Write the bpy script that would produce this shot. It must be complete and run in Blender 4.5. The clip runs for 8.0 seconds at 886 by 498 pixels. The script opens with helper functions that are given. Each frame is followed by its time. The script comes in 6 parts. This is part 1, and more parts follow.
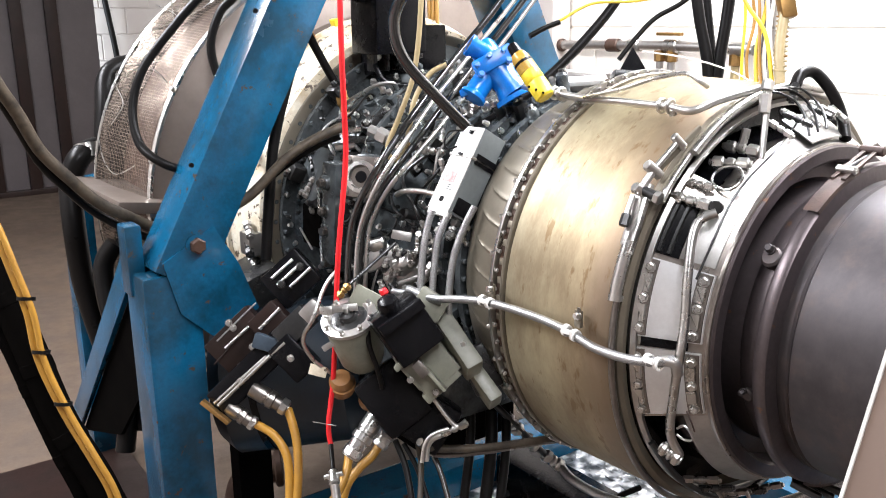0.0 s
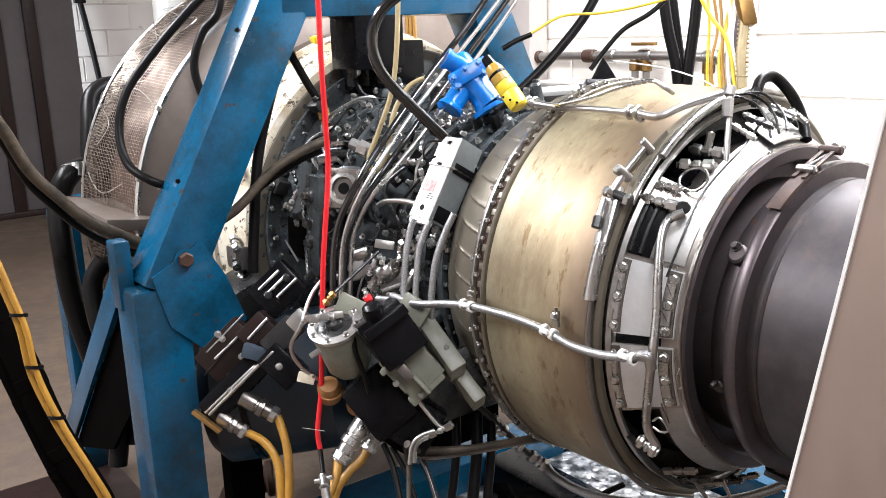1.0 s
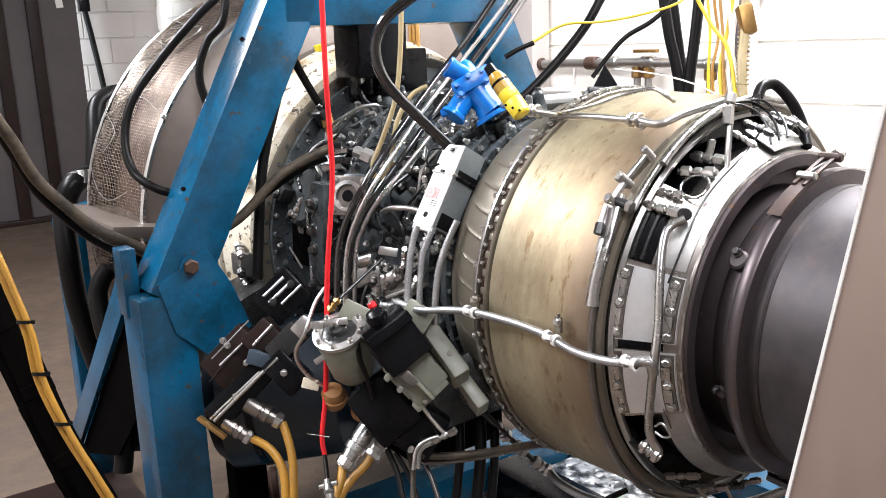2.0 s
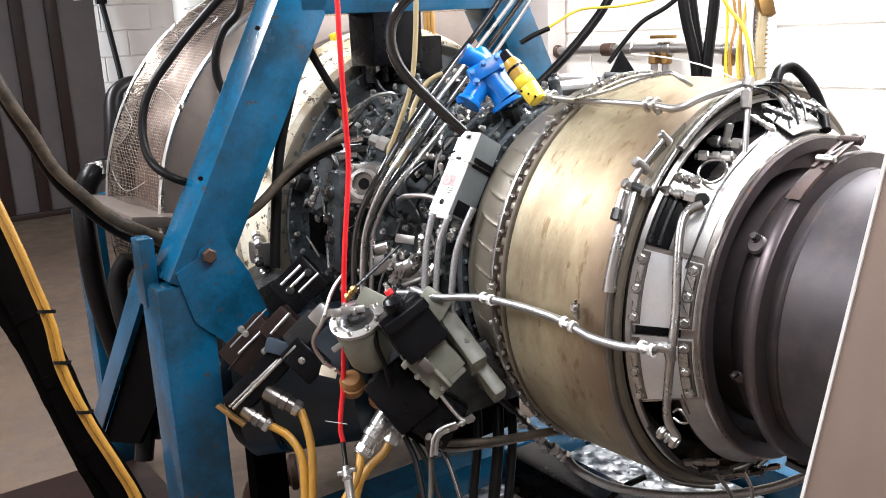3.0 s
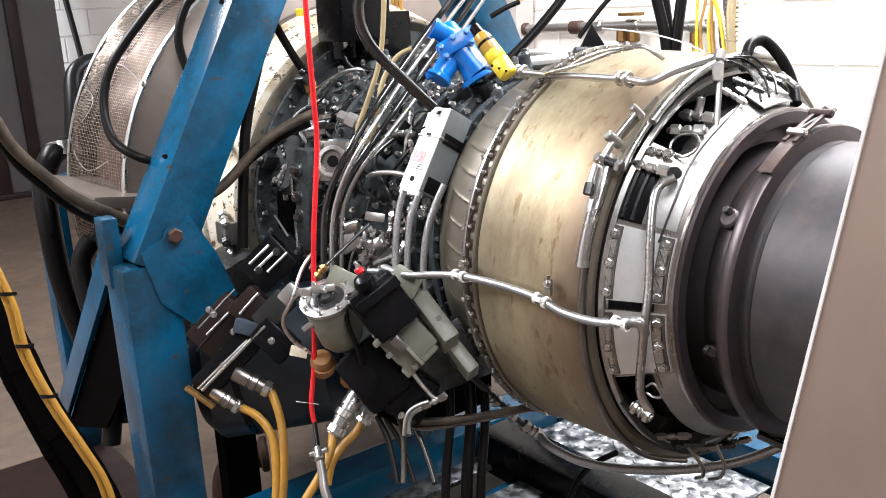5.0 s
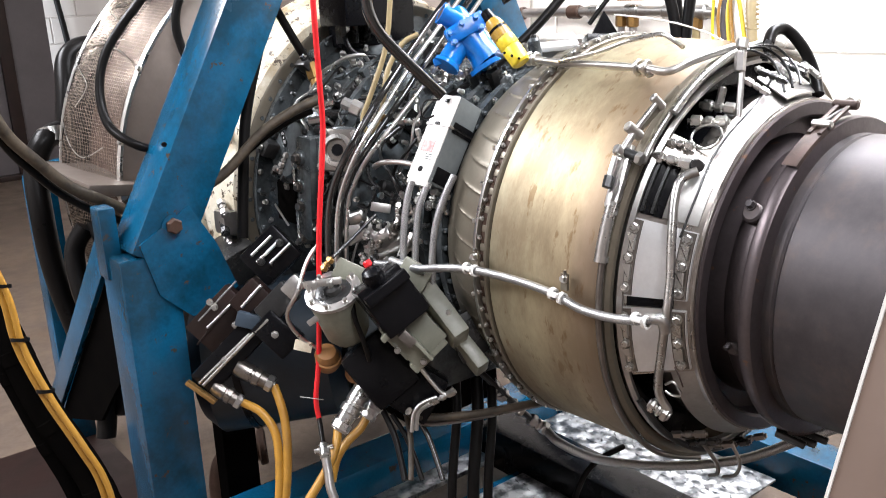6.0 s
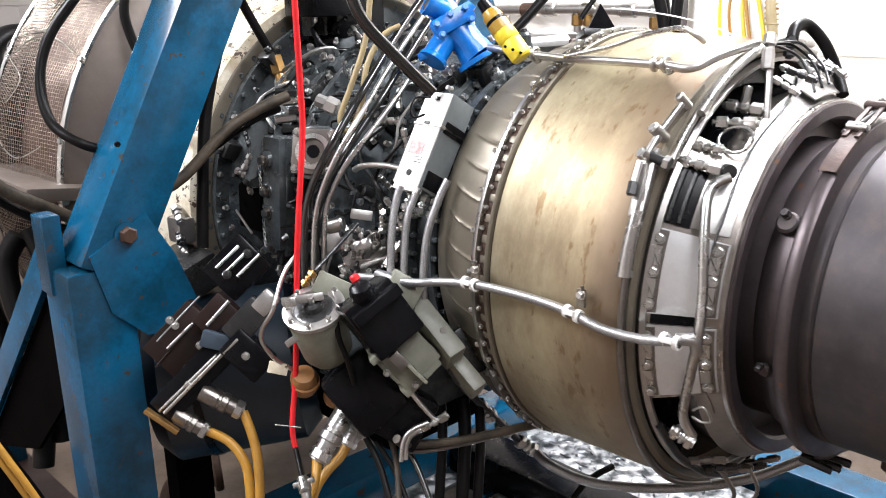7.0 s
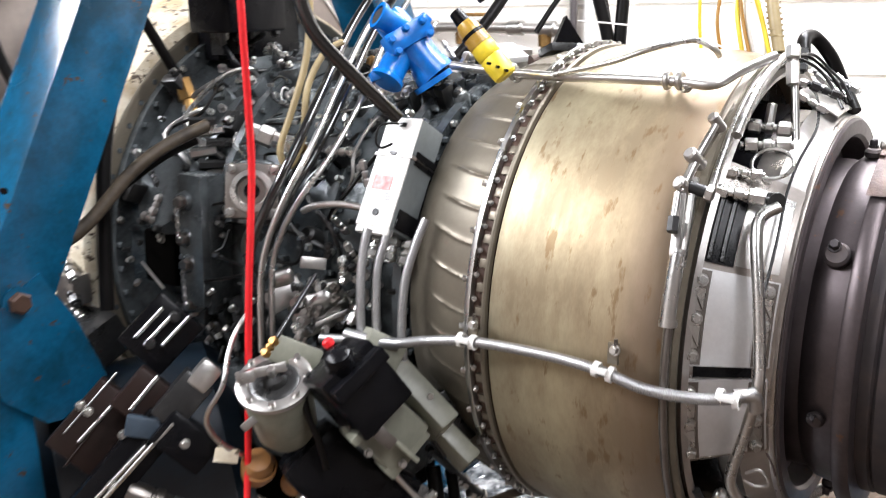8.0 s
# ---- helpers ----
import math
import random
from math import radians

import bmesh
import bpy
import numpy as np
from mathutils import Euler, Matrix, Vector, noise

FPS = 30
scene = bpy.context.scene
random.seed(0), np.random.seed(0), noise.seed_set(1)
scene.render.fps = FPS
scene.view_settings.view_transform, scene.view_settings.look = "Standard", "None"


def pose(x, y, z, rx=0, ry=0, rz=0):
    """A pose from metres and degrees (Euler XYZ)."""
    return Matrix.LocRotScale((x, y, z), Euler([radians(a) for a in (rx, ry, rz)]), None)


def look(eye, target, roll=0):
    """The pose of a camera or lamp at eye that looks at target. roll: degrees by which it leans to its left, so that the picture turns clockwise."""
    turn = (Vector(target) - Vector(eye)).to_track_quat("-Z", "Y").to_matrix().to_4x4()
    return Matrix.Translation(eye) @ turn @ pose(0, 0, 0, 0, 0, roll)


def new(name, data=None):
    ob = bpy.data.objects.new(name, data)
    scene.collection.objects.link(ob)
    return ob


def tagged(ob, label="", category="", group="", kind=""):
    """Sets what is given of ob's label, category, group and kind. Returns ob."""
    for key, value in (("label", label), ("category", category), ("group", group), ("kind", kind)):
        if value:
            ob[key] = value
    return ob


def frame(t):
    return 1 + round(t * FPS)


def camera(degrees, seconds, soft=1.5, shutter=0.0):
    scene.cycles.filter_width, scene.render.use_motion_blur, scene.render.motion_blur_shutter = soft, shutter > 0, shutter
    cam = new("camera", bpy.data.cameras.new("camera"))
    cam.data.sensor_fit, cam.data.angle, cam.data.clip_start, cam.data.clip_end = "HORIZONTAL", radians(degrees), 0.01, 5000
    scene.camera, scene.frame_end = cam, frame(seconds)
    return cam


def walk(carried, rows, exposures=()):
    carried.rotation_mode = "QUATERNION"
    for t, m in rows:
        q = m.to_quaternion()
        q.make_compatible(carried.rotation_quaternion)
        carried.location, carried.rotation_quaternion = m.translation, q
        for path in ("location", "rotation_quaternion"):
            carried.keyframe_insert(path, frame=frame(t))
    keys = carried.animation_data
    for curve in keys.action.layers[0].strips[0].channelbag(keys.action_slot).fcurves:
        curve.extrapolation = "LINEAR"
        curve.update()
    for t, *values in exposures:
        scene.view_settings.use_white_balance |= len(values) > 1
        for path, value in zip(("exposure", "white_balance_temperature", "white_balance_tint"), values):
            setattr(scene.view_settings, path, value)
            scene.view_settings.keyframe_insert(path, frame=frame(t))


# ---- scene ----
cam = camera(52.8, 8.0, 0.5, 0.4)
METRES, EYE, TILT, LEAN, TURN = 0.6, 1.243, -14.63, 0.7, 0.0
ROWS = [
    (0.0, 0.0, 0.0, 0.0, -0.0, 0.0, -0.0),
    (0.5, 0.011, -0.0611, -0.0162, 0.51, 1.42, 0.69),
    (1.0, 0.0135, -0.0771, -0.0204, -0.85, 0.89, 1.48),
    (2.5, 0.0124, -0.0998, -0.0192, -0.17, 1.46, 1.81),
    (3.0, 0.0142, -0.0951, -0.0265, 0.46, 0.68, 1.93),
    (3.5, 0.0141, -0.0959, -0.0323, 0.11, 0.19, 1.99),
    (4.0, 0.0148, -0.0935, -0.0433, -0.37, -0.41, 2.53),
    (5.5, -0.0155, -0.0396, -0.0301, -2.01, -0.7, 2.26),
    (6.0, -0.0531, -0.0035, -0.0129, -2.47, -1.67, 2.26),
    (6.5, -0.0887, 0.0628, 0.0006, -4.37, -3.89, 1.88),
    (7.0, -0.2042, 0.2173, 0.0154, -7.26, -1.85, 2.35),
    (7.5, -0.3732, 0.3353, 0.0509, -11.26, -2.61, 3.56),
    (8.0, -0.4422, 0.5873, 0.0869, -17.66, -1.22, 4.99),
]
walk(cam, [(t, pose(0, 0, EYE, TILT, LEAN, TURN) @ pose(METRES * x, METRES * y, METRES * z, 90 + pitch, roll, yaw)) for t, x, y, z, yaw, pitch, roll in ROWS],
     [(0.0, 0.49), (0.6, 0.36), (1.0, 0.30), (3.5, 0.29), (6.0, 0.30), (6.5, 0.44), (7.0, 0.30), (7.5, 0.44), (8.0, 0.17)])

# The engine's own frame: u to the near side, s aft along its shaft, z up; origin on the shaft.
AZ = radians(-53.675)
U_AXIS, S_AXIS = Vector((math.sin(AZ), -math.cos(AZ), 0)), Vector((math.cos(AZ), math.sin(AZ), 0))
ENG = Matrix.Translation((0.2, 1.6736, 0.82)) @ Matrix((U_AXIS, S_AXIS, (0, 0, 1))).transposed().to_4x4()
FLOOR, CEIL = -0.82, 2.05

# ---- world and lamps ----
world = bpy.data.worlds.new("world")
scene.world = world
world.use_nodes = True
world.node_tree.nodes["Background"].inputs[0].default_value = (0.75, 0.85, 1.0, 1)
world.node_tree.nodes["Background"].inputs[1].default_value = 0.02


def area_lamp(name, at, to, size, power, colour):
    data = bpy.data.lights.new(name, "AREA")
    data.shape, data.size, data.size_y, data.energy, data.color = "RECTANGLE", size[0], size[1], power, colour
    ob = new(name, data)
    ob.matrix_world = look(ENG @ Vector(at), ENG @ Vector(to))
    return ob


TUBE_COLOUR = (0.93, 0.94, 1.0)
LAMPS = [(-1.0, 0.3, 195), (1.85, -1.45, 250), (1.2, 1.9, 68), (-0.3, -4.2, 4)]
for lu, ls, power in LAMPS:
    area_lamp("ceiling_lamp", (lu, ls, CEIL - 0.13), (lu, ls, 0), (0.6, 2.4), power, TUBE_COLOUR)
# Lamp added behind the door leaf, standing in for daylight; no opening is built.
area_lamp("daylight_stand_in", (-0.62, -6.0, 0.5), (-2.0, -6.12, 0.5), (0.16, 2.4), 16, (0.8, 0.9, 1.0))


# ---- materials ----
def material(name, build):
    m = bpy.data.materials.new(name)
    m.use_nodes = True
    nt = m.node_tree
    build(nt, nt.nodes["Principled BSDF"])
    return m


def node(nt, kind, **values):
    n = nt.nodes.new(kind)
    for k, v in values.items():
        n.inputs[k].default_value = v
    return n


def link(nt, a, b):
    nt.links.new(a, b)


def coords(nt, scale=(1, 1, 1)):
    c, m = nt.nodes.new("ShaderNodeTexCoord"), nt.nodes.new("ShaderNodeMapping")
    m.inputs["Scale"].default_value = scale
    link(nt, c.outputs["Object"], m.inputs["Vector"])
    return m.outputs["Vector"]


def noise_tex(nt, vec, scale, detail=4.0, rough=0.6):
    n = node(nt, "ShaderNodeTexNoise", Scale=scale, Detail=detail, Roughness=rough)
    link(nt, vec, n.inputs["Vector"])
    return n.outputs["Fac"]


def ramp(nt, fac, stops):
    r = nt.nodes.new("ShaderNodeValToRGB")
    els = r.color_ramp.elements
    while len(els) < len(stops):
        els.new(0.5)
    for e, (p, c) in zip(els, stops):
        e.position, e.color = p, (*c, 1) if len(c) == 3 else c
    link(nt, fac, r.inputs["Fac"])
    return r.outputs["Color"]


def mix(nt, fac, a, b, blend="MIX"):
    m = nt.nodes.new("ShaderNodeMix")
    m.data_type, m.blend_type = "RGBA", blend
    for sock, v in ((m.inputs[0], fac), (m.inputs[6], a), (m.inputs[7], b)):
        if isinstance(v, (int, float)):
            sock.default_value = v
        elif isinstance(v, tuple):
            sock.default_value = (*v, 1)
        else:
            link(nt, v, sock)
    return m.outputs[2]


def bump(nt, bsdf, height, strength, distance=0.002):
    b = node(nt, "ShaderNodeBump", Strength=strength, Distance=distance)
    link(nt, height, b.inputs["Height"])
    link(nt, b.outputs["Normal"], bsdf.inputs["Normal"])


def grey(v):
    return (v, v, v)


def worn(name, colour, dark, rough=(0.35, 0.6), metal=0.0, scale=9.0, grain=140.0, relief=0.15, stretch=(1, 1, 1), chips=None, chip_at=0.68, amount=0.7, gloss=0.5, edge=(0.35, 0.7)):
    """A surface with stains at one scale, grain at another, and chips where asked for."""
    def build(nt, b):
        vec = coords(nt, stretch)
        big, fine = noise_tex(nt, vec, scale, 6, 0.65), noise_tex(nt, vec, grain, 3, 0.6)
        col = mix(nt, ramp(nt, big, [(edge[0], grey(0)), (edge[1], grey(amount))]), colour, dark)
        col = mix(nt, ramp(nt, fine, [(0.3, grey(0)), (0.8, grey(0.35))]), col, dark)
        if chips:
            spots = noise_tex(nt, vec, scale * 5, 5, 0.7)
            col = mix(nt, ramp(nt, spots, [(chip_at, grey(0)), (chip_at + 0.03, grey(1))]), col, chips)
        link(nt, col, b.inputs["Base Color"])
        link(nt, ramp(nt, big, [(0.3, grey(rough[0])), (0.75, grey(rough[1]))]), b.inputs["Roughness"])
        b.inputs["Metallic"].default_value = metal
        b.inputs["Specular IOR Level"].default_value = gloss
        bump(nt, b, fine, relief)
    return material(name, build)


def gold_build(nt, b):
    # heat-tinted sheet: bands run round the drum, stains run along it
    c = nt.nodes.new("ShaderNodeTexCoord")
    sep = nt.nodes.new("ShaderNodeSeparateXYZ")
    link(nt, c.outputs["Object"], sep.inputs[0])
    band = ramp(nt, sep.outputs["Y"], [(0.25, (0.36, 0.322, 0.222)), (0.33, (0.40, 0.345, 0.222)), (0.405, (0.36, 0.288, 0.182)), (0.43, (0.27, 0.20, 0.14)), (0.48, (0.11, 0.085, 0.068))])
    blot = noise_tex(nt, coords(nt, (1.0, 1.6, 0.7)), 6.0, 6, 0.7)
    streak = noise_tex(nt, coords(nt, (1.2, 16.0, 1.2)), 5.0, 5, 0.7)
    fine = noise_tex(nt, coords(nt, (1, 3, 1)), 160.0, 3, 0.6)
    col = mix(nt, ramp(nt, blot, [(0.40, grey(0)), (0.60, grey(0.75))]), band, (0.20, 0.148, 0.092))
    col = mix(nt, ramp(nt, streak, [(0.40, grey(0)), (0.75, grey(0.12))]), col, (0.37, 0.33, 0.24))
    spots = noise_tex(nt, coords(nt, (1, 2.2, 0.8)), 26.0, 4, 0.6)
    col = mix(nt, ramp(nt, spots, [(0.585, grey(0)), (0.66, grey(0.7))]), col, (0.17, 0.105, 0.05))
    link(nt, col, b.inputs["Base Color"])
    b.inputs["Metallic"].default_value = 0.78
    link(nt, ramp(nt, streak, [(0.3, grey(0.47)), (0.8, grey(0.59))]), b.inputs["Roughness"])
    b.inputs["Specular IOR Level"].default_value = 0.3
    bump(nt, b, fine, 0.06)


def exhaust_build(nt, b):
    vec = coords(nt)
    big, fine = noise_tex(nt, vec, 7.0, 6, 0.7), noise_tex(nt, coords(nt, (1, 1.3, 1)), 48.0, 6, 0.65)
    col = ramp(nt, big, [(0.3, (0.050, 0.045, 0.047)), (0.5, (0.070, 0.062, 0.064)), (0.62, (0.10, 0.078, 0.072)), (0.75, (0.15, 0.12, 0.105))])
    link(nt, mix(nt, ramp(nt, fine, [(0.35, grey(0)), (0.8, grey(0.4))]), col, (0.03, 0.03, 0.033)), b.inputs["Base Color"])
    b.inputs["Metallic"].default_value = 0.75
    link(nt, ramp(nt, big, [(0.3, grey(0.46)), (0.7, grey(0.62))]), b.inputs["Roughness"])
    bump(nt, b, fine, 0.12)


def braid_build(nt, b):
    vec = coords(nt)
    w = node(nt, "ShaderNodeTexVoronoi", Scale=1100.0)
    link(nt, vec, w.inputs["Vector"])
    link(nt, ramp(nt, w.outputs["Distance"], [(0.1, grey(0.56)), (0.7, grey(0.22))]), b.inputs["Base Color"])
    b.inputs["Metallic"].default_value = 0.85
    b.inputs["Roughness"].default_value = 0.36
    bump(nt, b, w.outputs["Distance"], 0.35, 0.0006)


def block_build(nt, b):
    # painted masonry block: roller texture and grime
    vec = coords(nt)
    big, fine = noise_tex(nt, vec, 1.3, 6, 0.6), noise_tex(nt, vec, 60.0, 4, 0.65)
    col = mix(nt, ramp(nt, big, [(0.4, grey(0)), (0.75, grey(0.45))]), (0.80, 0.76, 0.70), (0.62, 0.55, 0.48))
    link(nt, col, b.inputs["Base Color"])
    b.inputs["Roughness"].default_value = 0.6
    bump(nt, b, fine, 0.35, 0.003)


def beige_build(nt, b):
    # the same blocks in a dull beige coat
    vec = coords(nt)
    big, fine = noise_tex(nt, vec, 1.3, 6, 0.6), noise_tex(nt, vec, 60.0, 4, 0.65)
    link(nt, mix(nt, ramp(nt, big, [(0.4, grey(0)), (0.75, grey(0.5))]), (0.46, 0.415, 0.385), (0.37, 0.32, 0.295)), b.inputs["Base Color"])
    b.inputs["Roughness"].default_value = 0.6
    bump(nt, b, fine, 0.35, 0.003)


def concrete_build(nt, b):
    vec = coords(nt)
    big, mid, fine = noise_tex(nt, vec, 1.1, 6, 0.7), noise_tex(nt, vec, 7.0, 6, 0.7), noise_tex(nt, vec, 90.0, 4, 0.6)
    col = ramp(nt, big, [(0.3, (0.064, 0.043, 0.029)), (0.6, (0.098, 0.067, 0.045)), (0.8, (0.135, 0.100, 0.072))])
    col = mix(nt, ramp(nt, mid, [(0.44, grey(0)), (0.62, grey(0.7))]), col, (0.052, 0.036, 0.026))
    link(nt, mix(nt, ramp(nt, fine, [(0.4, grey(0)), (0.8, grey(0.25))]), col, (0.15, 0.12, 0.1)), b.inputs["Base Color"])
    link(nt, ramp(nt, mid, [(0.3, grey(0.4)), (0.7, grey(0.7))]), b.inputs["Roughness"])
    bump(nt, b, fine, 0.2)


def sheet_build(nt, b):
    # brushed stainless sheet with a warm cast and smudges
    big, brush = noise_tex(nt, coords(nt), 2.4, 5, 0.6), noise_tex(nt, coords(nt, (1, 2.5, 1)), 16.0, 5, 0.65)
    col = mix(nt, ramp(nt, big, [(0.35, grey(0)), (0.7, grey(0.6))]), (0.40, 0.32, 0.278), (0.325, 0.252, 0.215))
    spots = noise_tex(nt, coords(nt), 30.0, 2, 0.5)
    link(nt, mix(nt, ramp(nt, spots, [(0.76, grey(0)), (0.8, grey(0.7))]), col, (0.14, 0.11, 0.1)), b.inputs["Base Color"])
    b.inputs["Metallic"].default_value = 0.75
    link(nt, ramp(nt, brush, [(0.3, grey(0.36)), (0.7, grey(0.50))]), b.inputs["Roughness"])


def tread_build(nt, b):
    vec = coords(nt)
    w = node(nt, "ShaderNodeTexVoronoi", Scale=34.0)
    w.feature = "SMOOTH_F1"
    link(nt, vec, w.inputs["Vector"])
    n = noise_tex(nt, vec, 26.0, 3, 0.6)
    link(nt, ramp(nt, n, [(0.40, (0.10, 0.108, 0.115)), (0.58, (0.50, 0.51, 0.52))]), b.inputs["Base Color"])
    b.inputs["Metallic"].default_value = 0.9
    link(nt, ramp(nt, n, [(0.35, grey(0.36)), (0.65, grey(0.56))]), b.inputs["Roughness"])
    bump(nt, b, w.outputs["Distance"], 0.9, 0.012)


GOLD = material("heat_tinted_case", gold_build)
EXHAUST = material("sooty_exhaust_steel", exhaust_build)
BRAID = material("braided_steel", braid_build)
BLOCK = material("painted_block", block_build)
BEIGE = material("beige_block", beige_build)
CONCRETE = material("stained_concrete", concrete_build)
SHEET = material("stainless_sheet", sheet_build)
TREAD = material("aluminium_tread_plate", tread_build)
TAUPE = worn("scalloped_case", (0.170, 0.150, 0.114), (0.11, 0.092, 0.068), (0.34, 0.48), 0.5, 10, 120, 0.08)
BLUE = worn("blue_enamel", (0.0035, 0.076, 0.158), (0.0025, 0.022, 0.038), (0.10, 0.30), 0.0, 7, 150, 0.08, chips=(0.050, 0.032, 0.022), chip_at=0.63, amount=0.8, edge=(0.46, 0.64))
BLUE_BRIGHT = worn("bright_blue_enamel", (0.003, 0.175, 0.60), (0.002, 0.07, 0.28), (0.16, 0.30), 0.0, 26, 160, 0.1)
STEEL = worn("machined_steel", (0.60, 0.60, 0.58), (0.36, 0.34, 0.32), (0.22, 0.4), 1.0, 25, 220, 0.1)
SILVER = worn("casing_steel", (0.50, 0.49, 0.47), (0.30, 0.27, 0.25), (0.28, 0.45), 0.95, 14, 180, 0.12)
DARKSTEEL = worn("oily_dark_steel", (0.06, 0.06, 0.06), (0.012, 0.012, 0.012), (0.22, 0.42), 0.7, 22, 160, 0.15)
GEARCASE = worn("oily_gearcase_enamel", (0.125, 0.140, 0.146), (0.014, 0.016, 0.017), (0.14, 0.34), 0.45, 24, 130, 0.3, edge=(0.42, 0.66))
# Black without gloss, for black parts and for the shaded gap in the stand.
FLAT_BLACK = worn("flat_black", (0.0022, 0.002, 0.002), (0.004, 0.0035, 0.003), (0.7, 0.85), 0.0, 10, 130, 0.2, gloss=0.0)
BLACK = worn("black_anodised", (0.004, 0.004, 0.005), (0.002, 0.002, 0.0025), (0.16, 0.34), 0.0, 20, 150, 0.08, gloss=0.16)
RUBBER = worn("black_rubber", (0.0042, 0.004, 0.004), (0.008, 0.007, 0.0065), (0.26, 0.46), 0.0, 12, 120, 0.1, gloss=0.12)
GLOSSY_HOSE = worn("glossy_black_hose", (0.006, 0.006, 0.006), (0.012, 0.011, 0.010), (0.08, 0.18), 0.0, 20, 160, 0.02, gloss=0.9)
MESHWIRE = worn("tarnished_screen_wire", (0.30, 0.245, 0.20), (0.08, 0.062, 0.05), (0.28, 0.48), 0.85, 40, 200, 0.05, edge=(0.42, 0.6))
TAN_HOSE = worn("dusty_hose", (0.085, 0.066, 0.046), (0.016, 0.013, 0.010), (0.4, 0.6), 0.0, 22, 150, 0.15, gloss=0.3, edge=(0.42, 0.6))
TAN_TUBE = worn("yellowed_tube", (0.36, 0.28, 0.14), (0.20, 0.15, 0.07), (0.35, 0.5), 0.0, 20, 120, 0.1)
YELLOW = worn("yellow_cable", (0.44, 0.225, 0.028), (0.22, 0.105, 0.016), (0.35, 0.5), 0.0, 14, 120, 0.1)
LEMON = worn("lemon_plastic", (0.78, 0.60, 0.03), (0.45, 0.33, 0.02), (0.32, 0.5), 0.0, 30, 150, 0.1)
RED = worn("red_wire", (0.72, 0.012, 0.018), (0.5, 0.008, 0.012), (0.35, 0.5), 0.0, 30, 120, 0.05)
OLIVE = worn("grey_green_enamel", (0.225, 0.225, 0.178), (0.11, 0.112, 0.085), (0.30, 0.50), 0.0, 16, 140, 0.15, chips=(0.42, 0.42, 0.36), chip_at=0.72)
WHITE = worn("dirty_white_enamel", (0.78, 0.73, 0.60), (0.40, 0.28, 0.13), (0.4, 0.6), 0.0, 9, 120, 0.2, chips=(0.07, 0.045, 0.025), chip_at=0.575, amount=0.8, edge=(0.46, 0.62))
LABEL = worn("white_label_paint", (0.80, 0.79, 0.76), (0.62, 0.60, 0.56), (0.35, 0.5), 0.0, 20, 150, 0.05)
BROWN = worn("brown_primer", (0.020, 0.010, 0.008), (0.008, 0.005, 0.004), (0.3, 0.5), 0.1, 8, 120, 0.15, gloss=0.25)
RUST = worn("rusty_pipe", (0.080, 0.042, 0.027), (0.026, 0.015, 0.011), (0.45, 0.7), 0.3, 14, 130, 0.3)
DOORGREY = worn("grey_door_sheet", (0.085, 0.073, 0.074), (0.058, 0.048, 0.049), (0.45, 0.6), 0.1, 3, 80, 0.08)
BRASS = worn("brass", (0.36, 0.21, 0.07), (0.18, 0.10, 0.04), (0.34, 0.5), 0.85, 25, 160, 0.1)
CASING = worn("heat_stained_casing", (0.26, 0.24, 0.22), (0.11, 0.095, 0.085), (0.24, 0.42), 0.92, 12, 170, 0.12)
CLAMP = worn("burnt_clamp_steel", (0.092, 0.058, 0.048), (0.026, 0.018, 0.016), (0.4, 0.6), 0.5, 30, 150, 0.3, edge=(0.36, 0.6))
DECK = worn("grey_roof_deck", (0.22, 0.22, 0.22), (0.15, 0.15, 0.15), (0.5, 0.7), 0.0, 2, 60, 0.1)
COLLAR = worn("blued_collar_steel", (0.105, 0.088, 0.090), (0.045, 0.034, 0.036), (0.34, 0.52), 0.75, 8, 150, 0.10, chips=(0.15, 0.085, 0.055), chip_at=0.64)
FLANGE = worn("dull_flange_steel", (0.44, 0.405, 0.37), (0.20, 0.175, 0.16), (0.22, 0.38), 0.95, 12, 170, 0.08)
AMBER = worn("amber_resin", (0.30, 0.14, 0.045), (0.15, 0.07, 0.025), (0.35, 0.5), 0.0, 20, 140, 0.1)
AMBER_CLEAR = worn("amber_plastic", (0.42, 0.26, 0.04), (0.22, 0.12, 0.02), (0.2, 0.35), 0.0, 40, 160, 0.05)
EXCITER = worn("mid_grey_enamel", (0.16, 0.175, 0.175), (0.09, 0.10, 0.10), (0.35, 0.5), 0.1, 16, 140, 0.1)
PLATE = worn("satin_access_plate", (0.80, 0.81, 0.82), (0.60, 0.60, 0.60), (0.30, 0.44), 0.8, 12, 200, 0.1)
BELL = worn("dull_bellmouth_sheet", (0.155, 0.125, 0.105), (0.095, 0.075, 0.064), (0.38, 0.55), 0.5, 4, 90, 0.08)


# ---- mesh helpers ----
def thing(name, base, label, category, group="", kind=""):
    ob = new(name)
    ob.empty_display_size = 0.05
    ob.matrix_world = ENG @ Matrix.Translation(base)
    return tagged(ob, label, category, group, kind)


def base_of(parent):
    """Where the frame of a part's parent lies in the engine's frame."""
    while parent.parent:
        parent = parent.parent
    return ENG.inverted() @ parent.matrix_basis.translation


def finish(bm, name, mat, shift, angle=38):
    me = bpy.data.meshes.new(name)
    bmesh.ops.translate(bm, verts=bm.verts, vec=-Vector(shift))
    bmesh.ops.recalc_face_normals(bm, faces=bm.faces)
    bm.to_mesh(me)
    bm.free()
    me.materials.append(mat)
    me.shade_smooth()
    me.set_sharp_from_angle(angle=radians(angle))
    return me


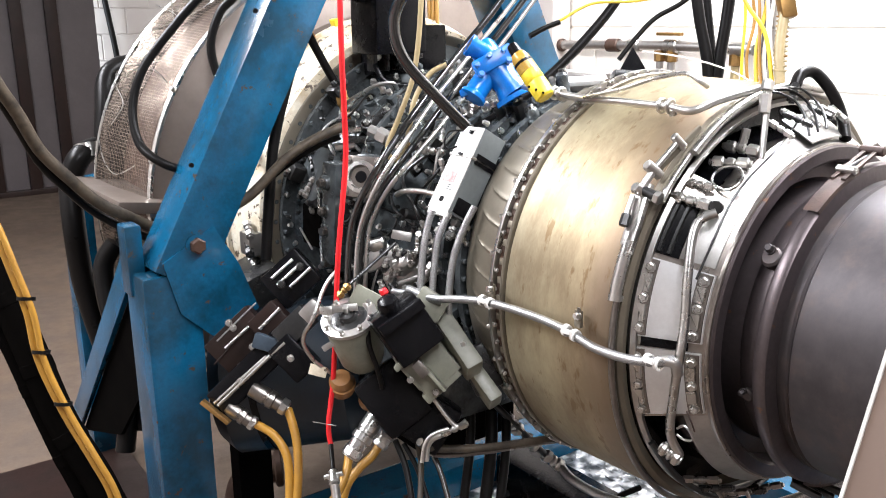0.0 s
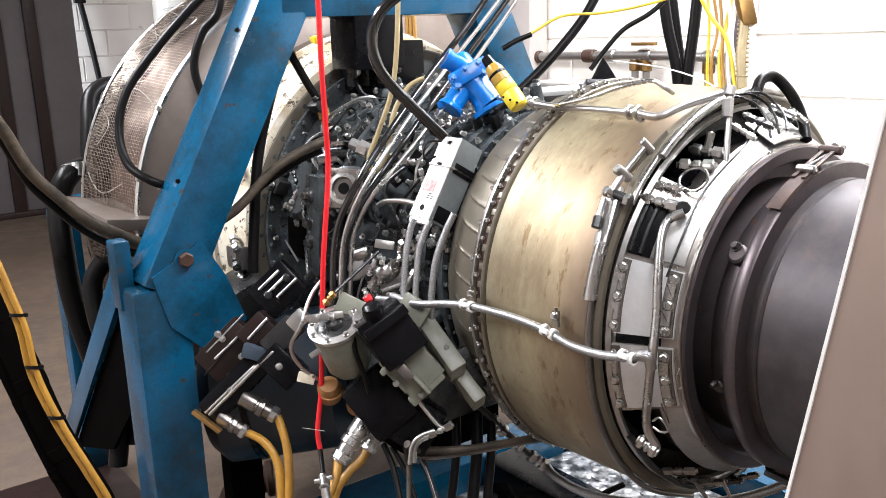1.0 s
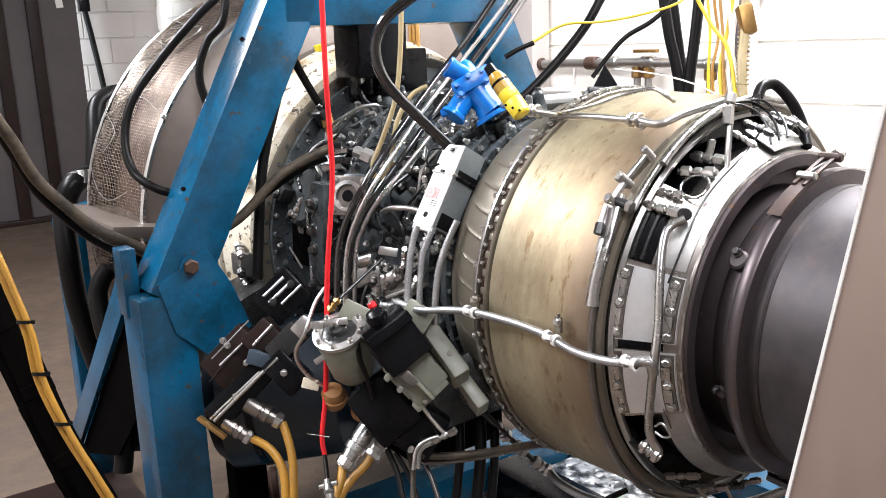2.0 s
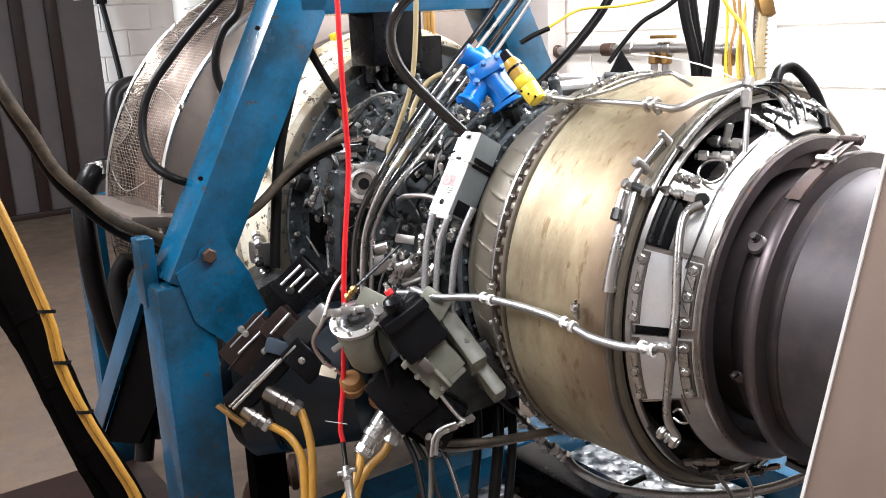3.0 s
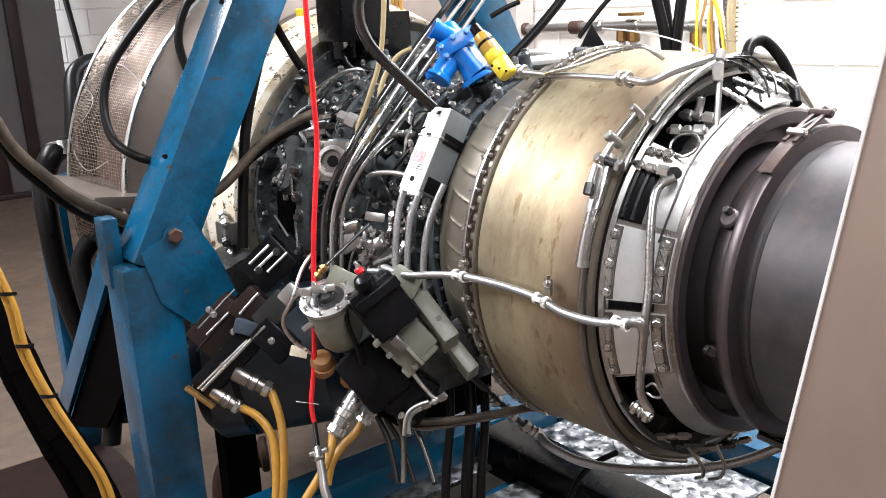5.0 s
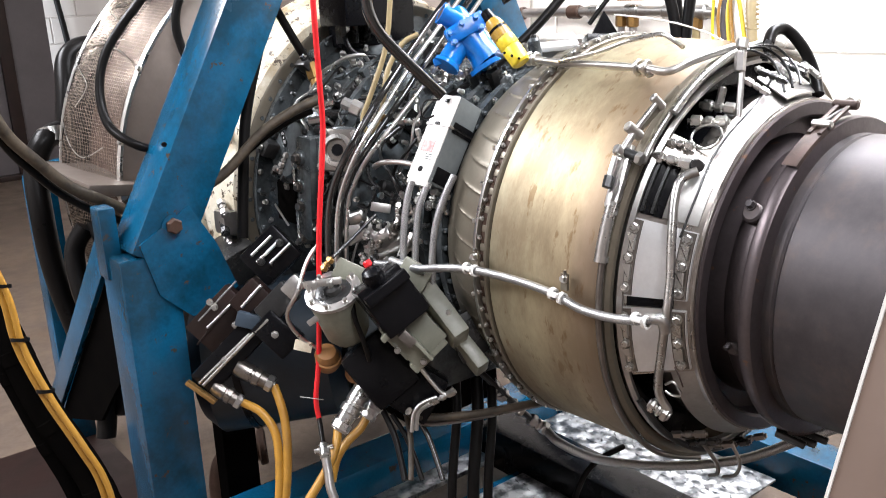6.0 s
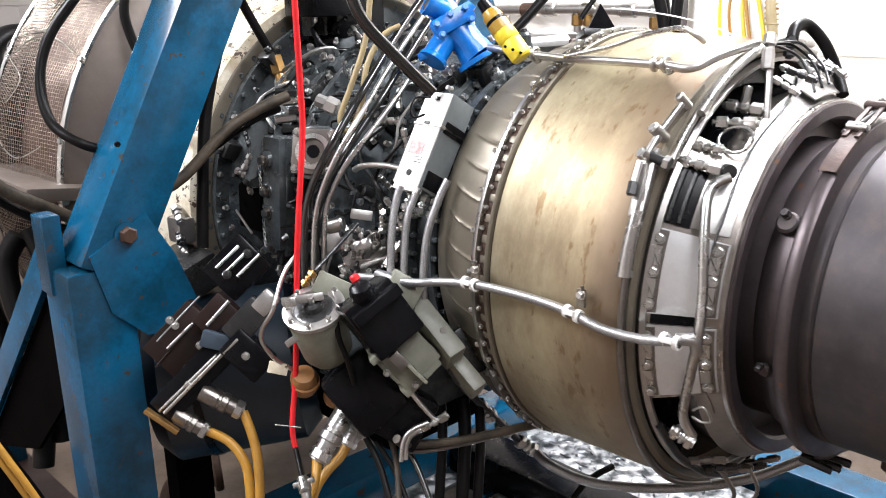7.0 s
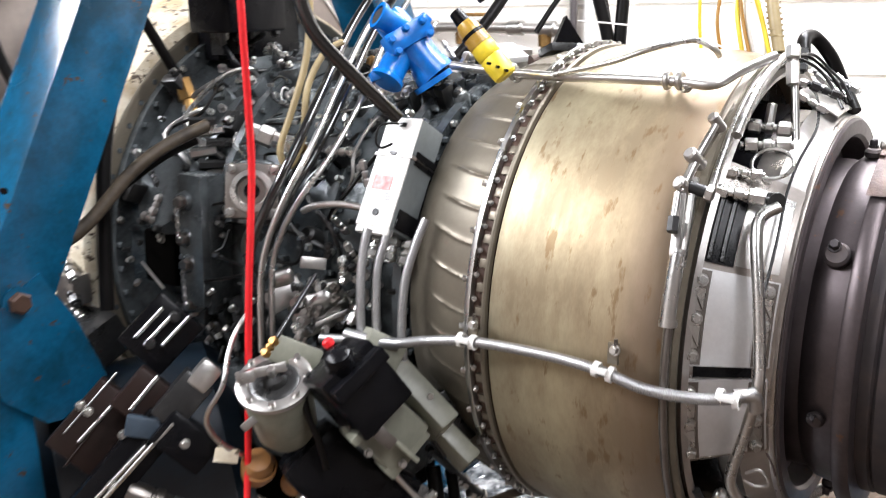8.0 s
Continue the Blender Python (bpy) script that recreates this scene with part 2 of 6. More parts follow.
def part(name, bm, mat, parent, label="", kind=""):
    """One mesh object under a thing or a part; the bmesh is given in the engine's frame."""
    ob = new(name, finish(bm, name, mat, base_of(parent)))
    ob.parent = parent
    return tagged(ob, label, kind=kind)


def whole(name, bm, mat, base, label, category, group="", kind=""):
    """A top-level thing that is one mesh."""
    ob = new(name, finish(bm, name, mat, base))
    ob.matrix_world = ENG @ Matrix.Translation(base)
    return tagged(ob, label, category, group, kind)


def axes(z, x=None):
    z = Vector(z).normalized()
    x = Vector(x) if x else (Vector((0, 0, 1)) if abs(z.z) < 0.9 else Vector((1, 0, 0)))
    y = z.cross(x).normalized()
    return Matrix((y.cross(z), y, z)).transposed().to_4x4()


def add(bm, other):
    me = bpy.data.meshes.new("t")
    other.to_mesh(me)
    other.free()
    bm.from_mesh(me)
    bpy.data.meshes.remove(me)
    return bm


def box(centre, size, rot=None, bevel=0.0, bm=None):
    b = bmesh.new()
    bmesh.ops.create_cube(b, size=1)
    bmesh.ops.scale(b, verts=b.verts, vec=size)
    if bevel:
        bmesh.ops.bevel(b, geom=b.edges[:], offset=bevel, segments=2, profile=0.6, affect="EDGES")
    m = Matrix.Translation(centre) @ (rot.to_4x4() if rot else Matrix())
    bmesh.ops.transform(b, matrix=m, verts=b.verts)
    return add(bm, b) if bm else b


def bar(p0, p1, w, h, up=(0, 0, 1), bevel=0.0, bm=None):
    """A rectangular bar from p0 to p1, h across the given up, w across the other way."""
    p0, p1 = Vector(p0), Vector(p1)
    return box((p0 + p1) / 2, (h, w, (p1 - p0).length), axes(p1 - p0, up), bevel, bm)


def lathe(profile, at=(0, 0, 0), along=(0, 1, 0), seg=48, bm=None, start=0.0, turn=360.0):
    """Revolve (distance, radius) pairs round an axis."""
    b = bmesh.new()
    m = Matrix.Translation(at) @ axes(along)
    full = turn >= 359.9
    rings = []
    for d, r in profile:
        if r < 1e-6:
            rings.append([b.verts.new((0, 0, d))])
        else:
            rings.append([b.verts.new((r * math.cos(radians(start + turn * i / seg)), r * math.sin(radians(start + turn * i / seg)), d)) for i in range(seg if full else seg + 1)])
    for a, c in zip(rings, rings[1:]):
        n = max(len(a), len(c))
        for i in range(n if full else n - 1):
            j = (i + 1) % n
            vs = [a[i % len(a)], a[j % len(a)], c[j % len(c)], c[i % len(c)]]
            vs = list(dict.fromkeys(vs))
            if len(vs) > 2:
                b.faces.new(vs)
    bmesh.ops.transform(b, matrix=m, verts=b.verts)
    return add(bm, b) if bm else b


def drum(profile, seg=128, bm=None, start=0.0, turn=360.0):
    """Revolve (s, r) pairs round the engine's shaft; angles run from the near side upwards."""
    b = bmesh.new()
    full = turn >= 359.9
    n = seg if full else seg + 1
    rings = []
    for s, r in profile:
        rings.append([b.verts.new((r * math.cos(radians(start + turn * i / seg)), s, r * math.sin(radians(start + turn * i / seg)))) for i in range(n)])
    for a, c in zip(rings, rings[1:]):
        for i in range(n if full else n - 1):
            j = (i + 1) % n
            b.faces.new((a[i], a[j], c[j], c[i]))
    return add(bm, b) if bm else b


def on(s, r, phi):
    """A point of the engine's frame from its place along, out from and round the shaft."""
    return Vector((r * math.cos(radians(phi)), s, r * math.sin(radians(phi))))


def rod(p0, p1, r, seg=12, r1=None, bm=None, bevel=0.0):
    p0, p1 = Vector(p0), Vector(p1)
    n, r1 = (p1 - p0).length, r if r1 is None else r1
    e = min(bevel, r * 0.5, n * 0.3)
    prof = [(0, 0), (0, r - e), (e, r), (n - e, r1), (n, r1 - e), (n, 0)] if e else [(0, 0), (0, r), (n, r1), (n, 0)]
    return lathe(prof, p0, p1 - p0, seg, bm)


def slide(ob, by):
    """Move a finished thing by a way given in the engine's frame."""
    ob.matrix_basis = Matrix.Translation(ENG.to_3x3() @ Vector(by)) @ ob.matrix_basis


def smooth_line(points, steps=10, closed=False):
    p = [Vector(q) for q in points]
    out = []
    n = len(p)
    for i in range(n if closed else n - 1):
        a, b, c, d = (p[(i - 1) % n], p[i], p[(i + 1) % n], p[(i + 2) % n]) if closed else (p[max(i - 1, 0)], p[i], p[i + 1], p[min(i + 2, n - 1)])
        for k in range(steps):
            t = k / steps
            out.append(0.5 * (2 * b + (c - a) * t + (2 * a - 5 * b + 4 * c - d) * t * t + (3 * b - a - 3 * c + d) * t ** 3))
    if not closed:
        out.append(p[-1])
    return out


def tube(points, r, seg=10, steps=10, bm=None, closed=False):
    """A round hose or cable through a few points."""
    line = smooth_line(points, steps, closed)
    b = bmesh.new()
    n = len(line)
    side, rings = None, []
    for i, q in enumerate(line):
        d = (line[(i + 1) % n] - line[i - 1]) if closed else (line[min(i + 1, n - 1)] - line[max(i - 1, 0)])
        d.normalize()
        if side is None:
            side = d.orthogonal().normalized()
        side = (side - d * side.dot(d)).normalized()
        other = d.cross(side)
        rings.append([b.verts.new(q + r * (side * math.cos(2 * math.pi * k / seg) + other * math.sin(2 * math.pi * k / seg))) for k in range(seg)])
    for i in range(n if closed else n - 1):
        a, c = rings[i], rings[(i + 1) % n]
        for k in range(seg):
            b.faces.new((a[k], a[(k + 1) % seg], c[(k + 1) % seg], c[k]))
    if not closed:
        b.faces.new(rings[0][::-1])
        b.faces.new(rings[-1])
    return add(bm, b) if bm else b


BOLTS = {}


def bolt(parent, at, along, r=0.006, h=0.006, mat=None, name="bolt"):
    """A hexagon head on a washer, sharing one mesh for each size."""
    mat = mat or STEEL
    key = (r, h, mat.name)
    if key not in BOLTS:
        b = lathe([(0, 0), (0, r * 1.25), (h * 0.25, r * 1.25), (h * 0.25, 0)], (0, 0, 0), (0, 0, 1), 10)
        lathe([(h * 0.25, r), (h * 0.85, r), (h, r * 0.8), (h, 0)], (0, 0, 0), (0, 0, 1), 6, b)
        BOLTS[key] = finish(b, name, mat, (0, 0, 0))
    ob = new(name, BOLTS[key])
    ob.parent = parent
    ob.matrix_basis = Matrix.Translation(Vector(at) - base_of(parent)) @ axes(along)
    return ob


# ---- structure ----
def slab(name, lo, hi, mat, label, category):
    lo, hi = Vector(lo), Vector(hi)
    return whole(name, box((lo + hi) / 2, hi - lo), mat, ((lo + hi) / 2), label, category, kind="structure")


WALL_U, END_S = -1.55, -6.15
slab("floor", (-1.75, -6.4, FLOOR - 0.12), (4.0, 5.0, FLOOR), CONCRETE, "stained tan concrete floor of a test cell", "floor")
slab("ceiling", (-1.75, -6.4, CEIL), (4.0, 5.0, CEIL + 0.12), DECK, "plain grey painted ceiling of the test cell", "ceiling")
wall_far = slab("wall_far", (WALL_U - 0.2, END_S - 0.2, FLOOR), (WALL_U - 0.006, 5.0, CEIL), BLOCK, "white painted block wall beside the engine", "wall")
wall_end = slab("wall_end", (WALL_U, END_S - 0.2, FLOOR), (4.0, END_S - 0.006, CEIL), BEIGE, "dull beige painted block end wall", "wall")
slab("wall_near", (3.8, -6.1, FLOOR), (4.0, 4.8, CEIL), BEIGE, "beige painted wall behind the walkway", "wall")
slab("wall_aft", (WALL_U, 4.8, FLOOR), (4.0, 5.0, CEIL), BEIGE, "beige painted block wall at the exhaust end", "wall")

# ---- ceiling lights ----
for lu, ls, power in LAMPS:
    fl = thing("ceiling_light", (lu, ls, CEIL), "white fluorescent ceiling light with a folded steel housing", "light", "ceiling lights")
    hb = bmesh.new()
    for off in (-0.26, 0.26):
        box((lu + off, ls, CEIL - 0.05), (0.02, 2.3, 0.1), bm=hb)
    box((lu, ls, CEIL - 0.012), (0.5, 2.3, 0.024), bm=hb)
    part("housing", hb, LABEL, fl)

# ---- sliding door at the far end ----
door = thing("sliding_door", (0.3, -5.85, FLOOR), "tall grey sheet-metal sliding door with dark brown uprights", "door", kind="structure")
part("door_leaf", box((0.5, -5.87, FLOOR + 1.42), (2.66, 0.05, 2.82), bevel=0.004), DOORGREY, door)
for du in (-0.515, -0.275, -0.02, 0.25):
    part("upright", box((du, -5.825, FLOOR + 1.42), (0.085, 0.04, 2.82), bevel=0.004), BROWN, door)
part("door_notice", box((-0.71, -5.842, 0.79), (0.05, 0.004, 0.10), Matrix.Rotation(radians(6), 3, "Y")), LABEL, door, "small pale notice")
part("threshold", box((-0.3, -5.82, FLOOR + 0.02), (1.0, 0.06, 0.04), None, 0.003), BROWN, door)

# ---- engine stand ----
T = 0.105
S0, S1 = -0.402, -0.297
SM = (S0 + S1) / 2
stand = thing("engine_stand", (0.1, SM, FLOOR), "blue painted square-tube engine stand with chipped enamel", "stand")


def square(p0, p1, up=(0, 1, 0), w=T, h=T):
    return bar(p0, p1, w, h, up, 0.010)


TOPZ, KINK, HEAD = 0.505, Vector((0.610, SM, -0.01)), Vector((0.330, SM, 0.505))
part("leg", square((0.640, SM, FLOOR), (0.640, SM, -0.02)), BLUE, stand)
part("slanted_post", square(KINK - (HEAD - KINK).normalized() * 0.03, HEAD + (HEAD - KINK).normalized() * 0.03), BLUE, stand)
part("top_beam", square((0.36, SM, TOPZ), (-0.17, SM, TOPZ), w=T - 0.006), BLUE, stand)
part("slanted_post", square((-0.155, SM, 0.5), (-0.41, SM, -0.01)), BLUE, stand)
part("leg", square((-0.455, SM, FLOOR), (-0.455, SM, -0.02)), BLUE, stand)
part("cross_beam", square((0.585, SM, -0.66), (-0.40, SM, -0.66)), BLUE, stand)
part("side_rail", square((-0.565, -1.6, -0.66), (-0.565, 1.4, -0.66), (0, 0, 1)), BLUE, stand)
part("centre_rail", square((-0.16, -0.29, -0.66), (-0.16, 1.2, -0.66), (0, 0, 1)), BLACK, stand, "black painted rail")


def prism(outline, s0, s1):
    """A plate across the shaft from its (u, z) outline."""
    b = bmesh.new()
    f, k = [b.verts.new((u, s1, z)) for u, z in outline], [b.verts.new((u, s0, z)) for u, z in outline]
    b.faces.new(f)
    b.faces.new(k[::-1])
    n = len(outline)
    for i in range(n):
        b.faces.new((f[i], f[(i + 1) % n], k[(i + 1) % n], k[i]))
    return b


part("gusset", prism([(0.655, 0.004), (0.556, 0.058), (0.512, -0.020), (0.478, -0.113), (0.552, -0.152), (0.575, -0.148), (0.630, -0.095)], S0 + 0.01, S1 + 0.004), BLUE, stand)

# ---- intake ----
intake = thing("intake_bellmouth", (0, -0.8, 0), "dull metal intake bellmouth with a crinkled wire screen", "intake")
part("bellmouth", drum([(-0.95, 0.40), (-0.66, 0.40), (-0.652, 0.555), (-0.64, 0.560), (-0.634, 0.552), (-0.60, 0.43), (-0.52, 0.40)], 96), BELL, intake)
part("screen_rim", drum([(-0.646, 0.563), (-0.638, 0.565), (-0.632, 0.561), (-0.632, 0.555), (-0.646, 0.555), (-0.646, 0.563)], 96), STEEL, intake, "bright rolled rim")
part("screen_end", drum([(-0.955, 0.575), (-0.94, 0.585), (-0.94, 0.40), (-0.955, 0.40), (-0.955, 0.575)], 96), DARKSTEEL, intake)

# ---- engine ----
engine = thing("turbine_engine", (0, 0, 0), "gas turbine engine with a heat-tinted gold combustor case", "engine")
part("inlet_housing", drum([(-0.56, 0.36), (-0.56, 0.415), (-0.53, 0.425), (-0.44, 0.400), (-0.43, 0.385), (-0.43, 0.35)], 96), WHITE, engine, "dirty white inlet housing")
part("compressor_case", drum([(-0.44, 0.36), (-0.40, 0.33), (-0.36, 0.30), (-0.2, 0.285), (0.0, 0.27), (0.10, 0.275), (0.12, 0.29)], 96), GEARCASE, engine, "oily black compressor case")
part("combustor_case", drum([(0.250, 0.318), (0.254, 0.326), (0.262, 0.328), (0.42, 0.324), (0.45, 0.319), (0.466, 0.314), (0.474, 0.310), (0.474, 0.303), (0.44, 0.300)], 160), GOLD, engine, "brushed gold heat-tinted sheet drum")
part("turbine_case", drum([(0.40, 0.252), (0.50, 0.252), (0.540, 0.250), (0.556, 0.240)], 128), CASING, engine)
part("case_saddle", drum([(0.474, 0.250), (0.475, 0.2945), (0.478, 0.296), (0.559, 0.2476), (0.559, 0.240)], 96, start=-22, turn=70), FLANGE, engine, "tapered panel seat")
part("rear_cone", drum([(0.526, 0.252), (0.530, 0.2640), (0.559, 0.2468), (0.560, 0.240)], 128), SILVER, engine)
rear_flange = part("rear_flange", drum([(0.556, 0.232), (0.558, 0.2452), (0.5655, 0.2452), (0.5682, 0.2425), (0.5682, 0.226), (0.564, 0.222), (0.532, 0.221)], 128), COLLAR, engine, "dark scaled flange ring")
part("flange_edge", drum([(0.5555, 0.2440), (0.5565, 0.2478), (0.5600, 0.2482), (0.5632, 0.2474), (0.5640, 0.2448)], 128), FLANGE, rear_flange, "bright turned edge")
part("exhaust_collar", drum([(0.532, 0.221), (0.534, 0.196), (0.574, 0.194), (0.584, 0.203), (0.60, 0.206), (0.618, 0.206)], 128), COLLAR, engine)
part("band_clamp", drum([(0.614, 0.206), (0.617, 0.222), (0.624, 0.227), (0.632, 0.222), (0.636, 0.205)], 128), CLAMP, engine, "burnt brown exhaust band clamp")
part("exhaust_pipe", drum([(0.63, 0.206), (0.648, 0.206), (0.651, 0.203), (0.654, 0.206), (1.15, 0.206), (1.15, 0.200), (0.7, 0.200)], 128), EXHAUST, engine)

# ---- exhaust shroud panel ----
shroud = thing("exhaust_shroud", (0.6, 1.2, FLOOR), "stainless exhaust shroud side sheet with a turned edge", "shroud")
sh = bmesh.new()
z0, z1 = FLOOR, 0.62
pts = [(0.926 + 0.173 * z0, z0), (1.75, z0), (1.75, z1), (0.926 + 0.173 * z1, z1)]
fr = [sh.verts.new((0.6, s, z)) for s, z in pts]
bk = [sh.verts.new((0.592, s, z)) for s, z in pts]
sh.faces.new(fr)
sh.faces.new(bk[::-1])
for i in range(4):
    sh.faces.new((fr[i], fr[(i + 1) % 4], bk[(i + 1) % 4], bk[i]))
part("side_sheet", sh, SHEET, shroud)
# White strip paints in the highlight along the sheet's cut edge.
part("edge_highlight", bar((0.5975, 0.9255 + 0.173 * z0, z0), (0.5975, 0.9255 + 0.173 * z1, z1), 0.0025, 0.0085, (1, 0, 0)), LABEL, shroud, "white strip painting the highlight on the sheared edge")
for z in (-0.55, -0.15, 0.25):
    bolt(shroud, (0.60, 1.42, z), (1, 0, 0), 0.006, 0.004, STEEL)

# ---- engine details ----
# scalloped front dome: a row of curved creases runs back to the seam
def scallops():
    b = bmesh.new()
    n, rows, count = 1440, 30, 48
    grid = []
    for i in range(rows + 1):
        q = i / rows
        s = 0.108 + 0.118 * q
        r = 0.286 + 0.036 * (1 - (1 - q) ** 2.2)
        ring = []
        for k in range(n):
            a = 360 * k / n
            ph = ((a - 7.5 * (1 - q) ** 1.7 + 2.6) * count / 360) % 1
            lap = (1 - ph) ** 16 + 0.4 * math.exp(-((1 - ph) / 0.04) ** 2)
            fade = min(1, max(0, q - 0.28) * 6) * min(1, (1 - q) * 9 + 0.1)
            ring.append(b.verts.new(on(s, r + fade * 0.0026 * lap, a)))
        grid.append(ring)
    for a, c in zip(grid, grid[1:]):
        for k in range(n):
            j = (k + 1) % n
            b.faces.new((a[k], a[j], c[j], c[k]))
    return b


front = part("front_case", scallops(), TAUPE, engine, "scalloped taupe front dome")
seam = part("seam_flange", drum([(0.224, 0.312), (0.224, 0.3275), (0.240, 0.3255), (0.250, 0.3250), (0.252, 0.316)], 160), RUST, engine, "dark sealed joint")
part("seam_strip", drum([(0.2235, 0.322), (0.2240, 0.3335), (0.2275, 0.3350), (0.2315, 0.3345), (0.2325, 0.3260)], 160), STEEL, seam, "bright rolled strip")
part("seam_edge", drum([(0.2440, 0.3250), (0.2450, 0.3300), (0.2475, 0.3305), (0.2500, 0.3290), (0.2510, 0.3240)], 160), TAUPE, seam)
tab = finish(box((0, 0, 0), (0.005, 0.009, 0.0105), None, 0.001), "seam_tab", TAUPE, (0, 0, 0))
for k in range(72):
    a = 5.0 * k + 1.6
    ob = new("seam_tab", tab)
    ob.parent = seam
    ob.matrix_basis = Matrix.Translation(on(0.2400, 0.3265, a) - base_of(seam)) @ Matrix.Rotation(radians(-a), 4, "Y")
    bolt(seam, on(0.2345, 0.3295, a + 2.5), on(0, 1, a + 2.5) + Vector((0, 0.5, 0)), 0.0027, 0.006, STEEL if k % 3 else SILVER)
for k in range(36):
    a = 10.0 * k + 3
    bolt(seam, on(0.2225, 0.3300, a), on(0, 1, a) * 0.6 - Vector((0, 1, 0)), 0.0036, 0.006, STEEL)

# rear lip with the tubes that run round it
lip = part("rear_lip", drum([(0.462, 0.317), (0.468, 0.322), (0.476, 0.321), (0.480, 0.315), (0.478, 0.306), (0.466, 0.304)], 160), TAUPE, engine)
part("inner_ring", drum([(0.474, 0.300), (0.482, 0.304), (0.488, 0.300), (0.486, 0.294), (0.476, 0.294)], 128), SILVER, engine)
# Black liner puts the shade inside the open annulus into colour.
part("annulus_shade", drum([(0.44, 0.303), (0.445, 0.262), (0.50, 0.255)], 96), BLACK, engine)
part("manifold_tube", tube([on(0.492, 0.322, a) for a in (104, 92, 78, 66, 57, 50)], 0.006, 10, 8), STEEL, engine, "bright steel manifold tube")
part("manifold_tube", tube([on(0.484, 0.318, a) for a in (110, 92, 74, 58, 44, 36)], 0.0045, 10, 8), STEEL, engine, "bright steel manifold tube")
part("manifold_tube", tube([on(0.470, 0.330, a) for a in (25, 21, 16, 11)], 0.0085, 12, 8), STEEL, engine, "bright steel manifold tube")
part("manifold_tube", tube([on(0.4715, 0.327, a) for a in (13, 4, -8, -22, -38, -55, -75)], 0.0045, 12, 8), CASING, engine, "steel drain tube")
part("ferrule", tube([on(0.4705, 0.3285, a) for a in (12.4, 11.8, 11.2)], 0.0098, 12, 4), STEEL, engine)

# linkage with levers and a turnbuckle
link_rod = part("actuating_rod", rod(on(0.474, 0.340, 49.5), on(0.466, 0.342, 40.5), 0.0042, 10, bevel=0.001), STEEL, engine)
part("rod_eye", rod(on(0.478, 0.328, 50.2), on(0.470, 0.350, 50.2), 0.0062, 14, bevel=0.002), STEEL, link_rod)
part("rod_eye", rod(on(0.470, 0.328, 41.6), on(0.462, 0.354, 41.6), 0.0075, 14, bevel=0.002), STEEL, link_rod)
part("shank", rod(on(0.467, 0.341, 41), on(0.462, 0.342, 35), 0.0052, 10, bevel=0.001), STEEL, link_rod)
lever = part("lever", bar(on(0.460, 0.338, 37.5), on(0.468, 0.334, 23.5), 0.011, 0.009, on(0, 1, 30), 0.003), SILVER, engine, "forged steel lever")
part("lever_arm", bar(on(0.470, 0.336, 38.5), on(0.476, 0.330, 22), 0.008, 0.008, on(0, 1, 30), 0.002), STEEL, lever)
part("pivot", rod(on(0.470, 0.322, 36.2), on(0.458, 0.350, 36.2), 0.0075, 14, bevel=0.002), STEEL, lever)
part("cross_pin", rod(on(0.452, 0.342, 36.8), on(0.486, 0.332, 36.0), 0.0068, 12, bevel=0.002), DARKSTEEL, lever)
part("pin_nut", rod(on(0.484, 0.333, 36.0), on(0.492, 0.331, 35.8), 0.0092, 6, bevel=0.001), STEEL, lever)
part("turnbuckle", rod(on(0.460, 0.345, 34.5), on(0.4635, 0.345, 28.0), 0.0042, 10), STEEL, lever)
part("turnbuckle_nut", rod(on(0.4625, 0.345, 30.2), on(0.4645, 0.345, 27.4), 0.0064, 6, bevel=0.001), DARKSTEEL, lever)
part("link_strip", bar(on(0.478, 0.330, 57), on(0.468, 0.336, 42), 0.004, 0.008, on(0, 1, 50), 0.001), TAUPE, engine)

# bolted access plates on the tapered turbine case
def case_r(s):
    return 0.296 - (s - 0.478) * 0.595


def curved_plate(s0, s1, a0, a1, lift, thick, n=14):
    b = bmesh.new()
    rows = []
    for k in range(n + 1):
        a = a0 + (a1 - a0) * k / n
        rows.append([b.verts.new(on(s, case_r(s) + h, a)) for s, h in ((s0, lift), (s0, lift + thick), (s1, lift + thick), (s1, lift))])
    for p, q in zip(rows, rows[1:]):
        for i in range(4):
            b.faces.new((p[i], p[(i + 1) % 4], q[(i + 1) % 4], q[i]))
    b.faces.new(rows[0][::-1])
    b.faces.new(rows[-1])
    return b


def lock_tab(s, a):
    """Bent tab: two wedges that part along a diagonal, one lifted above the other."""
    b = bmesh.new()
    hs, ha, h = 0.0058, 2.3, case_r(s) + 0.0062
    for tri, lift in ((((-1, -1), (0.8, -1), (-1, 0.75)), 0.0012), (((1, 1), (-0.75, 1), (1, -0.8)), 0.0042)):
        low = [b.verts.new(on(s + hs * p, h - 0.595 * hs * p, a + ha * q)) for p, q in tri]
        top = [b.verts.new(on(s + hs * p, h - 0.595 * hs * p + lift, a + ha * q)) for p, q in tri]
        b.faces.new(low[::-1])
        b.faces.new(top)
        for i in range(3):
            b.faces.new((low[i], low[(i + 1) % 3], top[(i + 1) % 3], top[i]))
    bmesh.ops.recalc_face_normals(b, faces=b.faces)
    return b


part("case_patch", curved_plate(0.5135, 0.553, 25.0, 44.0, 0.0008, 0.0015), STEEL, engine, "polished case panel")
